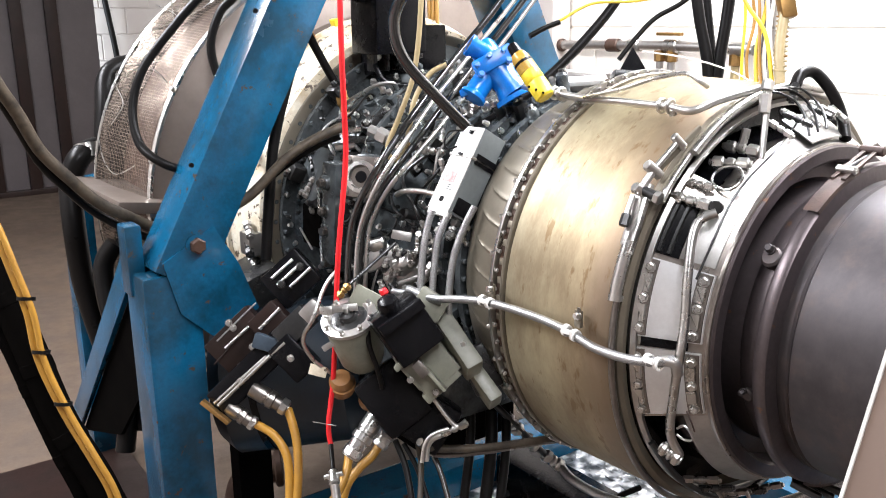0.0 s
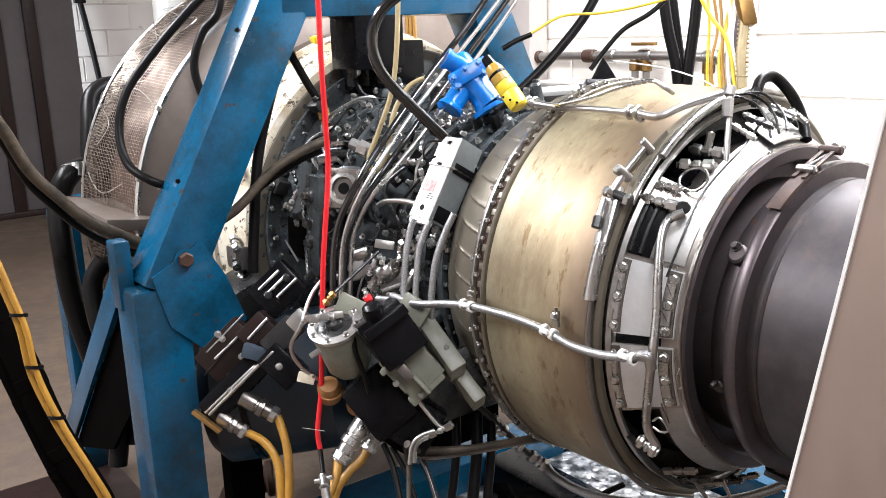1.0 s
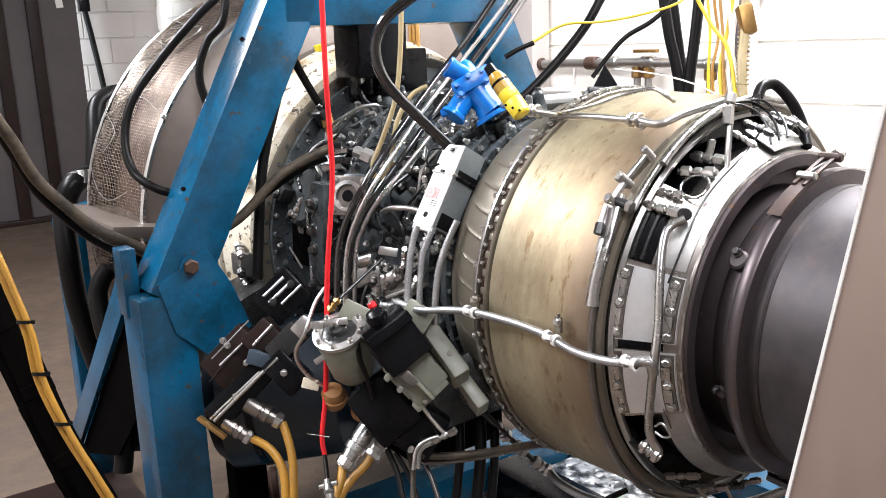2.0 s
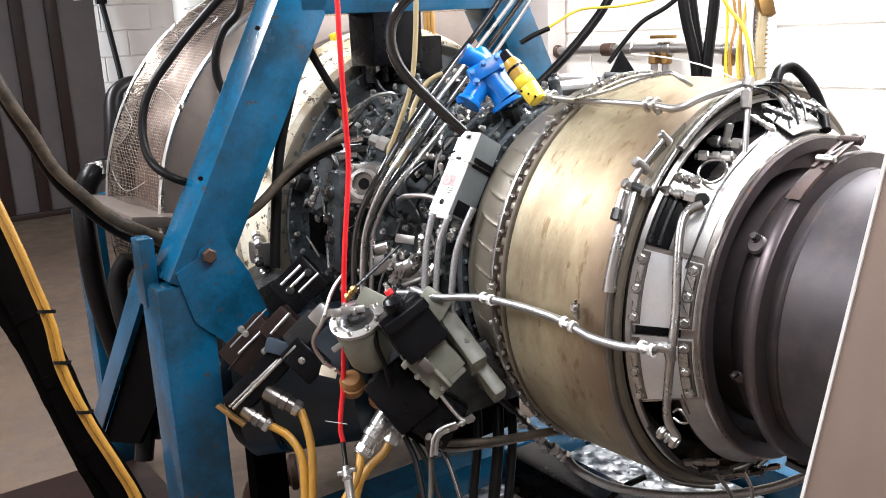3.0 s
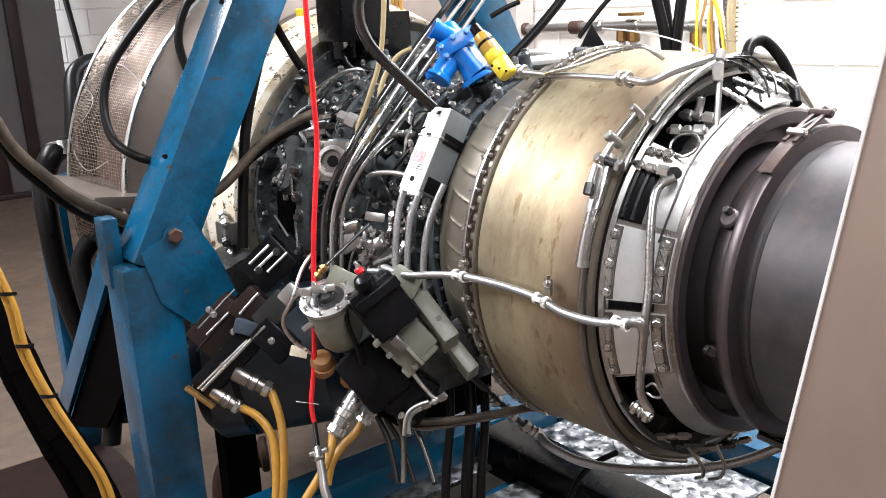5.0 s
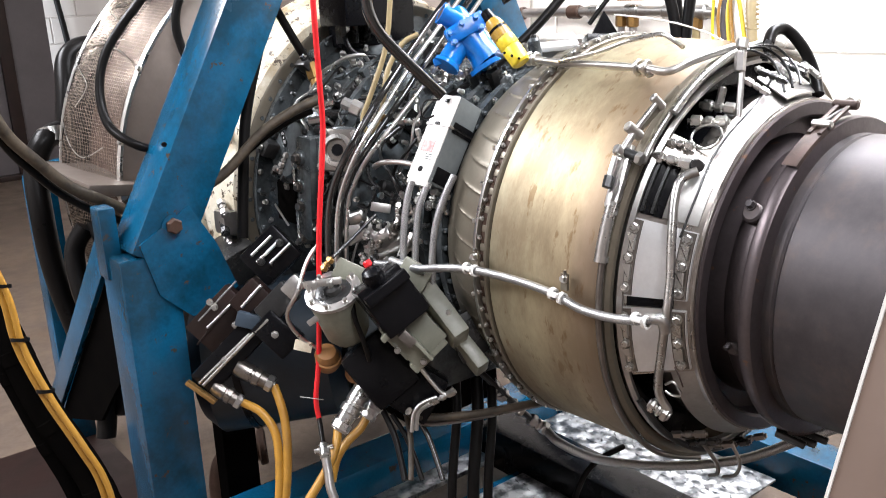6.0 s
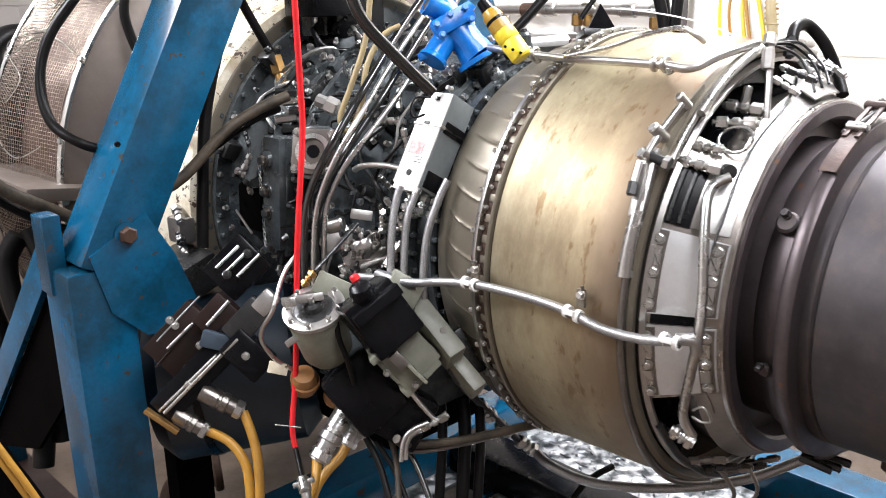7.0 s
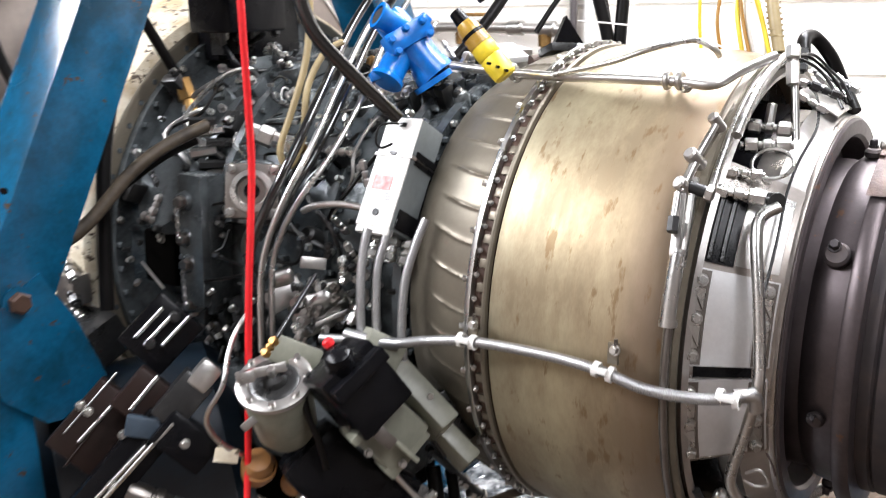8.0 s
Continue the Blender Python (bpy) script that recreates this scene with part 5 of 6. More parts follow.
hf = hose("hose", [(0.336, -0.393, 0.486), (0.323, -0.387, 0.452), (0.295, -0.388, 0.395), (0.260, -0.380, 0.324), (0.228, -0.379, 0.271)], 0.0085, RUBBER, "black hose with an amber end fitting")
uf = thing("hose_fitting", (0.238, -0.369, 0.253), "amber brass hose fitting on the gear case", "fitting", "hose fittings")
part("swivel_nut", rod((0.235, -0.375, 0.282), (0.233, -0.364, 0.250), 0.014, 6, bevel=0.002), BRASS, uf)
part("stem", rod((0.233, -0.364, 0.250), (0.238, -0.345, 0.216), 0.010, 12, bevel=0.002), BRASS, uf)
for k in range(6):
    p = Vector((0.276, -0.286, 0.224)) + FACE_X * 0.012 * (k % 3) - FACE_Y * 0.016 * k
    b = rod(p - FACE_X * 0.018, p + FACE_X * 0.020 + FACE_Y * 0.006 * (k % 2), 0.008, 6, bevel=0.001)
    part("union", b, STEEL if k % 2 else DARKSTEEL, uf)
union = thing("hose_fitting", (0.281, -0.133, 0.211), "nickel union where the yellowed tube ends", "fitting", "hose fittings")
part("union_body", rod((0.299, -0.162, 0.224), (0.259, -0.099, 0.195), 0.0115, 8, bevel=0.002), STEEL, union)
part("union_nut", rod((0.290, -0.148, 0.218), (0.279, -0.131, 0.209), 0.015, 6, bevel=0.002), SILVER, union)
part("union_nut", rod((0.273, -0.118, 0.203), (0.265, -0.104, 0.198), 0.014, 6, bevel=0.002), STEEL, union)
hose("hose", [(0.574, -0.329, 0.055), (0.536, -0.321, 0.072), (0.477, -0.302, 0.104), (0.407, -0.285, 0.168), (0.351, -0.269, 0.202), (0.295, -0.249, 0.224)], 0.0095, TAN_HOSE, "dusty dark hose rising to the gear case")
hose("hose", [(0.560, -0.361, 0.070), (0.523, -0.350, 0.080), (0.471, -0.329, 0.097), (0.409, -0.310, 0.144), (0.348, -0.289, 0.182), (0.299, -0.271, 0.201)], 0.0065, RUBBER, "thin black hose rising to the gear case")
hose("hose", [(0.444, -0.464, 0.189), (0.416, -0.474, 0.180), (0.378, -0.475, 0.161), (0.335, -0.472, 0.142)], 0.0085, RUBBER, "short black hose behind the slanted post")
cable([(0.232, 0.098, 0.551), (0.261, 0.074, 0.518), (0.301, 0.040, 0.489), (0.335, 0.012, 0.454), (0.348, 0.003, 0.409), (0.337, 0.013, 0.357), (0.302, 0.042, 0.304), (0.259, 0.077, 0.247)], 0.0095, GLOSSY_HOSE, "thick black cable curving down to the ignition box")
hose("hose", [(-0.061, -0.047, 0.591), (-0.002, -0.083, 0.509), (0.057, -0.102, 0.431), (0.139, -0.099, 0.358), (0.25, -0.056, 0.283), (0.336, -0.034, 0.21), (0.376, -0.041, 0.154), (0.397, -0.056, 0.102), (0.409, -0.062, 0.044), (0.419, -0.057, -0.048)], 0.0062, GLOSSY_HOSE, "glossy black hose running down beside the gear case")
hose("hose", [(-0.076, -0.021, 0.589), (-0.018, -0.057, 0.507), (0.046, -0.079, 0.43), (0.131, -0.078, 0.354), (0.242, -0.038, 0.282), (0.327, -0.015, 0.211), (0.367, -0.023, 0.157), (0.39, -0.038, 0.101), (0.402, -0.045, 0.046), (0.413, -0.041, -0.045)], 0.0042, STEEL, "bright steel line running down beside the gear case", "pipe")
hose("hose", [(-0.113, -0.039, 0.591), (-0.054, -0.075, 0.508), (0.011, -0.096, 0.427), (0.101, -0.094, 0.342), (0.213, -0.052, 0.269), (0.299, -0.031, 0.202), (0.342, -0.041, 0.151), (0.365, -0.057, 0.099), (0.379, -0.067, 0.048), (0.392, -0.061, -0.054)], 0.0055, GLOSSY_HOSE, "black rubber hose between two braided ones")
hose("hose", [(-0.109, -0.012, 0.589), (-0.051, -0.047, 0.507), (0.013, -0.067, 0.423), (0.102, -0.066, 0.337), (0.213, -0.023, 0.263), (0.3, -0.005, 0.2), (0.343, -0.017, 0.154), (0.366, -0.035, 0.108), (0.38, -0.045, 0.057), (0.395, -0.039, -0.049)], 0.0042, STEEL, "bright steel line running down beside the gear case", "pipe")
hose("hose", [(-0.211, 0.041, 0.553), (-0.173, 0.039, 0.510), (-0.121, 0.036, 0.442), (-0.062, 0.025, 0.381), (-0.001, 0.010, 0.326), (0.063, -0.009, 0.277), (0.119, -0.026, 0.243), (0.194, -0.054, 0.200), (0.265, -0.077, 0.150)], 0.0088, RUBBER, "thick black hose passing under the blue valve")
for pts, r in (([(-0.354, 0.018, 0.557), (-0.351, 0.029, 0.511), (-0.346, 0.052, 0.419), (-0.346, 0.079, 0.327), (-0.336, 0.098, 0.236)], 0.0115), ([(-0.396, 0.010, 0.558), (-0.392, 0.020, 0.511), (-0.385, 0.043, 0.418), (-0.379, 0.065, 0.325), (-0.364, 0.081, 0.232)], 0.0095), ([(-0.397, 0.090, 0.551), (-0.394, 0.091, 0.507), (-0.378, 0.095, 0.417), (-0.359, 0.098, 0.327), (-0.342, 0.103, 0.235)], 0.0115)):
    cable(pts, r, RUBBER, "thick black cable dropping behind the drum")
cable([(0.204, 0.165, 0.391), (0.184, 0.177, 0.403), (0.163, 0.189, 0.412)], 0.0042, RUBBER, "black sleeve at the plug end of the striped wire", "wire_sleeve")
cable([(0.198, 0.168, 0.394), (0.153, 0.184, 0.416), (0.106, 0.202, 0.439), (0.047, 0.234, 0.442), (-0.015, 0.266, 0.452), (-0.074, 0.294, 0.470), (-0.119, 0.304, 0.511)], 0.0022, LEMON, "thin yellow-green wire arching over the drum", "wire")
cable([(-0.092, 0.078, 0.342), (-0.125, 0.091, 0.383), (-0.156, 0.105, 0.415), (-0.200, 0.129, 0.442), (-0.237, 0.146, 0.477), (-0.272, 0.156, 0.533)], 0.0045, RUBBER, "thin black cable rising behind the drum")
cable([(-0.052, 0.171, 0.360), (-0.051, 0.236, 0.355), (-0.048, 0.300, 0.347), (-0.041, 0.362, 0.334), (-0.024, 0.418, 0.318)], 0.0013, LABEL, "thin white wire slung behind the cables", "wire")
for k, pts in enumerate(([(-0.012, 0.352, 0.515), (-0.006, 0.374, 0.479), (-0.008, 0.405, 0.431), (-0.011, 0.435, 0.392), (0.002, 0.462, 0.321)], [(-0.071, 0.370, 0.514), (-0.057, 0.383, 0.478), (-0.042, 0.402, 0.418), (-0.024, 0.419, 0.358), (-0.010, 0.436, 0.311)], [(-0.083, 0.379, 0.513), (-0.068, 0.391, 0.478), (-0.051, 0.411, 0.408), (-0.029, 0.423, 0.357), (-0.016, 0.440, 0.311)], [(-0.122, 0.304, 0.520), (-0.119, 0.313, 0.483), (-0.112, 0.327, 0.418), (-0.097, 0.337, 0.344), (-0.091, 0.347, 0.293)], [(-0.092, 0.386, 0.513), (-0.077, 0.395, 0.478), (-0.052, 0.403, 0.417), (-0.028, 0.410, 0.366), (-0.014, 0.426, 0.311)], [(-0.091, 0.346, 0.516), (-0.081, 0.357, 0.462), (-0.074, 0.371, 0.409), (-0.055, 0.375, 0.356), (-0.048, 0.389, 0.302)], [(-0.079, 0.403, 0.511), (-0.056, 0.416, 0.451), (-0.032, 0.428, 0.392), (-0.023, 0.446, 0.349), (-0.002, 0.455, 0.312)])):
    cable(pts, 0.0024 if k % 2 else 0.0030, (LEMON, YELLOW, LABEL, LEMON)[k % 4], ("thin yellow thermocouple wire", "thin amber thermocouple wire", "thin white thermocouple wire", "thin yellow thermocouple wire")[k % 4], "wire")
flex = thing("flexible_conduit", (-0.026, 0.452, 0.383), "tan ribbed metal conduit with a brass coupling", "conduit")
part("conduit_tube", tube([(-0.071, 0.420, 0.518), (-0.055, 0.431, 0.484), (-0.036, 0.447, 0.425), (-0.014, 0.458, 0.375), (0.002, 0.474, 0.322)], 0.0072, 12, 8), TAN_TUBE, flex)
for k in range(12):
    c = Vector((-0.038, 0.444, 0.416)).lerp(Vector((-0.005, 0.467, 0.342)), k / 11)
    part("rib", lathe([(-0.002, 0.007), (-0.001, 0.0098), (0.001, 0.0098), (0.002, 0.007)], c, (0, 0.1, 1), 14), BRASS if k % 4 == 0 else TAN_TUBE, flex)
part("coupling", block((-0.039, 0.446, 0.435), (0.022, 0.045, 0.02), 12, 0.003), BRASS, flex)
hose("plastic_tube", [(0.209, -0.105, 0.560), (0.217, -0.101, 0.511), (0.235, -0.088, 0.401), (0.254, -0.083, 0.320), (0.282, -0.089, 0.251), (0.303, -0.095, 0.200), (0.294, -0.087, 0.177), (0.269, -0.084, 0.213), (0.247, -0.091, 0.278), (0.216, -0.086, 0.323), (0.187, -0.075, 0.339)], 0.0048, TAN_TUBE, "yellowed plastic tube drooping to the union")
for k in range(3):
    pts = [(-0.147, -0.588, 0.580), (-0.139, -0.567, 0.485), (-0.130, -0.553, 0.417), (-0.122, -0.540, 0.349), (-0.113, -0.518, 0.254)]
    cable([Vector(p) + FACE_X * 0.009 * (k - 1) + FACE_Z * 0.004 * k for p in pts], 0.005, YELLOW, "yellow cable hanging behind the stand")
for pts in ([(0.530, -0.085, -0.233), (0.530, -0.066, -0.262), (0.533, -0.050, -0.293), (0.543, -0.033, -0.338), (0.561, -0.018, -0.402), (0.583, -0.009, -0.455)], [(0.579, -0.114, -0.258), (0.559, -0.085, -0.274), (0.550, -0.059, -0.304), (0.556, -0.041, -0.347), (0.570, -0.025, -0.401), (0.590, -0.014, -0.454)], [(0.484, 0.041, -0.286), (0.500, 0.055, -0.309), (0.525, 0.063, -0.337), (0.563, 0.066, -0.374), (0.599, 0.068, -0.410)], [(0.418, 0.028, -0.294), (0.434, 0.030, -0.308), (0.457, 0.027, -0.323), (0.481, 0.026, -0.347), (0.499, 0.032, -0.382)]):
    cable(pts, 0.0076, YELLOW, "yellow cable hanging from a round connector")
dm = hose("hose", [(0.384, 0.083, -0.004), (0.385, 0.133, -0.004), (0.373, 0.156, -0.006)], 0.0075, BRAID, "braided steel hose at the pump")
bl = thing("braided_hose", (0.340, 0.409, 0.005), "braided steel hose clipped along the gold drum", "hose", "hoses")
part("braid", tube([(0.389, 0.045, -0.016), (0.385, 0.109, -0.007), (0.382, 0.160, -0.001)] + [(0.365, 0.191, 0.003), (0.352, 0.242, 0.009), (0.342, 0.302, 0.009), (0.339, 0.362, 0.008), (0.340, 0.409, 0.005), (0.338, 0.451, -0.004), (0.331, 0.498, -0.006), (0.322, 0.538, -0.001), (0.306, 0.559, 0.005)], 0.0062, 14, 8), BRAID, bl)
for q, d in (((0.352, 0.242, 0.009), (0, 1, 0)), ((0.340, 0.409, 0.005), (0, 1, -0.15)), ((0.322, 0.538, -0.001), (0, 1, 0))):
    q, d = Vector(q), Vector(d).normalized()
    for e in (-0.0085, 0.0085):
        part("clip_band", lathe([(-0.0032, 0.0060), (-0.0032, 0.0088), (0.0032, 0.0088), (0.0032, 0.0060)], q + d * e, d, 16), LABEL, bl, "bright clip band")
    part("clip_bridge", box(q + Vector((0.009, 0, 0.004)), (0.006, 0.016, 0.006), None, 0.001), LABEL, bl)
for q in ((0.344, 0.245, 0.024), (0.334, 0.417, 0.026)):
    q = Vector(q)
    part("clip_bracket", box(q, (0.005, 0.012, 0.024), None, 0.001), TAUPE, bl)
    bolt(bl, q + Vector((0.004, 0.004, 0.006)), (1, 0, 0.2), 0.0048, 0.008, STEEL)
    part("clip_stud", rod(q + Vector((0.003, 0.004, 0.008)), q + Vector((0.004, 0.004, 0.018)), 0.0022, 8), CASING, bl)
for pts in ([(0.335, 0.084, 0.120), (0.343, 0.083, 0.101), (0.356, 0.086, 0.060), (0.370, 0.095, -0.009), (0.375, 0.106, -0.060)], [(0.310, 0.101, 0.123), (0.323, 0.098, 0.100), (0.338, 0.097, 0.064), (0.355, 0.107, -0.010), (0.362, 0.117, -0.061)], [(0.298, 0.146, 0.132), (0.314, 0.140, 0.100), (0.332, 0.136, 0.055), (0.346, 0.140, -0.004), (0.352, 0.148, -0.055)]):
    hose("hose", pts, 0.0058, BRAID, "braided ignition lead below the ignition box")
hose("hose", [(0.324, -0.038, 0.126), (0.320, -0.016, 0.135), (0.305, 0.016, 0.137), (0.294, 0.046, 0.133)], 0.005, SILVER, "short steel pipe beside the ignition box", "pipe")
cable([(0.276, 0.091, 0.244), (0.295, 0.077, 0.243), (0.304, 0.076, 0.225), (0.300, 0.081, 0.216), (0.288, 0.089, 0.220)], 0.0016, RUBBER, "thin black lead looped by the ignition box", "wire")
hose("hose", [(0.406, 0.137, -0.245), (0.380, 0.137, -0.265), (0.302, 0.171, -0.275), (0.226, 0.202, -0.275), (0.156, 0.229, -0.277), (0.096, 0.254, -0.298)], 0.0068, TAN_HOSE, "dusty dark hose slung below the drum")
hose("hose", [(0.395, 0.122, -0.252), (0.367, 0.127, -0.285), (0.292, 0.158, -0.291), (0.214, 0.189, -0.289), (0.144, 0.216, -0.291), (0.083, 0.242, -0.312)], 0.0045, CASING, "thin dull hose slung below the drum")
bd = thing("braided_hose", (0.181, 0.113, -0.295), "braided drain hose with nickel ends below the drum", "hose", "hoses")
part("braid", tube([(0.087, 0.134, -0.392), (0.094, 0.179, -0.403), (0.065, 0.252, -0.419), (-0.006, 0.351, -0.418), (-0.084, 0.448, -0.394), (-0.137, 0.521, -0.348), (-0.162, 0.576, -0.312)], 0.0085, 12, 9), BRAID, bd)
for a, c in (((0.193, 0.100, -0.277), (0.162, 0.107, -0.313)), ((0.152, 0.106, -0.326), (0.129, 0.117, -0.350)), ((0.116, 0.118, -0.366), (0.084, 0.138, -0.397))):
    fitting(a, c, 0.013, bd)
part("stem", rod((0.241, 0.098, -0.219), (0.112, 0.122, -0.370), 0.006, 10), DARKSTEEL, bd)
for k, (x0, y0, x1, y1, r) in enumerate(((700, 800, 735, 920, 0.0055), (735, 790, 745, 920, 0.0050), (752, 800, 800, 920, 0.0050), (715, 805, 765, 920, 0.0045))):
    a, c = (Vector((0.408, 0.067, -0.270)), Vector((0.431, 0.151, -0.356)))
    q0 = a + FACE_X * (x0 - 700) * 0.00099 - FACE_Y * (y0 - 800) * 0.00099
    q1 = c + FACE_X * (x1 - 735) * 0.00096
    cable([q0, q0.lerp(q1, 0.35) + FACE_X * 0.006, q0.lerp(q1, 0.7) + FACE_X * 0.004, q1], r, (RUBBER, TAN_HOSE, GLOSSY_HOSE, RUBBER)[k], ("black cable hanging below the pump", "dull grey lead hanging below the pump", "glossy black lead hanging below the pump", "black cable hanging below the pump")[k])
for x, r in ((828, 0.0085), (864, 0.011), (889, 0.0085)):
    q0, q1 = Vector((0.241, 0.060, -0.264)) + FACE_X * (x - 828) * 0.00105, Vector((0.294, 0.118, -0.422)) + FACE_X * (x - 836) * 0.00105
    hose("hose", [q0, q0.lerp(q1, 0.4) + FACE_X * 0.004, q1, q1 - FACE_Y * 0.1], r, RUBBER, "black hose hanging through the stand")
hose("hose", [(-0.075, 0.190, -0.470), (-0.023, 0.177, -0.481), (0.021, 0.173, -0.504), (0.061, 0.180, -0.547)], 0.006, RUBBER, "thin black hose over the tread plate")

# ---- more of the stand ----
part("rear_leg", square((0.555, -1.27, FLOOR), (0.555, -1.27, -0.015), w=0.07, h=0.07), BLUE, stand)
part("rear_post", square((0.555, -1.27, -0.015), (0.28, -1.27, 0.02), w=0.05, h=0.05), BLUE, stand)
part("brace", bar((0.668, -0.43, -0.01), (0.668, -1.09, -0.62), 0.012, 0.058, (0, 1, 0), 0.002), BLUE, stand, "blue flat-bar brace")
# Added flat black sheet that stands for the shaded gap between leg and brace.
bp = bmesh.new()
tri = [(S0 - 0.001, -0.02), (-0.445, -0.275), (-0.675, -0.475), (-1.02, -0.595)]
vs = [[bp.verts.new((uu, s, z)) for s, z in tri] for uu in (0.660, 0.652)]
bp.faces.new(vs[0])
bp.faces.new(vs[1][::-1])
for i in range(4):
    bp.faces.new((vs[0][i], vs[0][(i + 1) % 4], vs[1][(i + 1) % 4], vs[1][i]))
part("gap_shade_sheet", bp, FLAT_BLACK, stand, "black sheet standing for the shaded gap")
pl = part("end_plate", box((0.682, S0 + 0.022, -0.0), (0.030, 0.048, 0.13), None, 0.004), BLUE, stand)
part("pivot_bolt", rod((0.590, S1 - 0.002, 0.028), (0.590, S1 + 0.016, 0.028), 0.015, 6, bevel=0.003), RUST, stand, "large rusty hexagon bolt")
part("bolt_washer", rod((0.590, S1 + 0.001, 0.028), (0.590, S1 + 0.005, 0.028), 0.021, 20), BLUE, stand)
# Black discs paint the dark inside of two open holes in the post.
for q in ((0.465, -0.257, 0.436), (0.591, -0.287, 0.175)):
    part("hole_disc", rod(Vector(q), Vector(q) + Vector((0, 0.004, 0)), 0.0045, 10), BLACK, stand)
part("hoist_lug", box((0.13, SM, 0.41), (0.12, 0.10, 0.12), None, 0.006), BLACK, stand, "black hoist block under the top beam")
mount = thing("engine_mount", (0.10, -0.42, 0.36), "black steel engine mount with bolted uprights", "mount")
part("mount_plate", box((0.06, -0.40, 0.355), (0.19, 0.05, 0.10), None, 0.004), BLACK, mount)
for uu in (0.165, 0.135, 0.105):
    part("upright", box((uu, -0.36, 0.375), (0.008, 0.03, 0.12), None, 0.002), DARKSTEEL, mount)
for uu, z in ((0.15, 0.41), (0.15, 0.345), (0.04, 0.38)):
    bolt(mount, (uu, -0.37, z), (0, 1, 0), 0.009, 0.012, STEEL)
part("mount_arm", tube([(0.17, -0.34, 0.33), (0.16, -0.32, 0.295), (0.10, -0.31, 0.285), (0.02, -0.30, 0.30)], 0.006, 10, 8), BLACK, mount)

# tread plates in the drip tray
def tread(u0, u1, s0, s1, z):
    t = thing("tread_plate", ((u0 + u1) / 2, (s0 + s1) / 2, z), "bright aluminium tread plate laid between the rails", "tread plate", "tread plates")
    part("plate", box(((u0 + u1) / 2, (s0 + s1) / 2, z), (u1 - u0, s1 - s0, 0.005), None, 0.001), TREAD, t)
    b = bmesh.new()
    rg = random.Random(3)
    nu, ns = int((u1 - u0) / 0.026), int((s1 - s0) / 0.026)
    for i in range(nu):
        for j in range(ns):
            c = (u0 + (i + 0.5) * 0.026, s0 + (j + 0.5) * 0.026, z + 0.003)
            lozenge(b, (c[0] + rg.uniform(-0.008, 0.008), c[1] + rg.uniform(-0.008, 0.008), c[2]), (45 if (i + j) % 2 else -45) + rg.uniform(-40, 40))
    part("tread_pattern", b, TREAD, t, kind="stuff")


def lozenge(b, c, deg):
    ca, sa = math.cos(radians(deg)), math.sin(radians(deg))
    low = [b.verts.new((c[0] + x * ca - y * sa, c[1] + x * sa + y * ca, c[2] - 0.001)) for x, y in ((0.011, 0), (0, 0.004), (-0.011, 0), (0, -0.004))]
    top = [b.verts.new((c[0] + x * ca - y * sa, c[1] + x * sa + y * ca, c[2] + 0.0016)) for x, y in ((0.006, 0), (-0.006, 0))]
    b.faces.new((low[0], low[1], top[0]))
    b.faces.new((low[1], low[2], top[1]))
    b.faces.new((low[2], low[3], top[1]))
    b.faces.new((low[3], low[0], top[0]))
    b.faces.new((low[1], top[1], top[0]))
    b.faces.new((low[3], top[0], top[1]))


tread(-0.50, -0.215, -0.28, 0.28, -0.68)
tread(-0.105, 0.42, -0.13, 0.50, -0.68)
tray = thing("drip_tray", (0.1, 0.1, -0.70), "blue steel drip tray on the stand's cross beam", "tray")
part("tray_lip", box((0.16, S1 + 0.03, -0.69), (0.85, 0.06, 0.012), None, 0.002), TREAD, tray, "bright turned tray lip")
part("tray_bearer", bar((0.45, -0.14, -0.70), (-0.50, -0.14, -0.70), 0.03, 0.03, (0, 0, 1), 0.002), BLUE, tray)
part("tray_bearer", bar((0.45, 0.45, -0.70), (-0.50, 0.45, -0.70), 0.03, 0.03, (0, 0, 1), 0.002), BLUE, tray)

# base under the intake end, with pipes
base = thing("skid_base", (0.8, -1.1, FLOOR), "brown painted steel skid under the intake end", "skid")
part("skid_plate", box((0.78, -0.915, -0.797), (0.54, 0.73, 0.046), None, 0.004), BROWN, base)
ex = thing("drain_pipe", (0.40, -0.62, -0.57), "rusty brown drain pipe with a flanged elbow", "pipe")
part("pipe", tube([(0.33, -0.56, -0.615), (0.37, -0.58, -0.618), (0.405, -0.605, -0.640), (0.42, -0.62, -0.70), (0.42, -0.62, FLOOR)], 0.033, 20, 8), RUST, ex)
part("flange", rod((0.345, -0.566, -0.615), (0.328, -0.558, -0.614), 0.044, 20, bevel=0.004), RUST, ex)

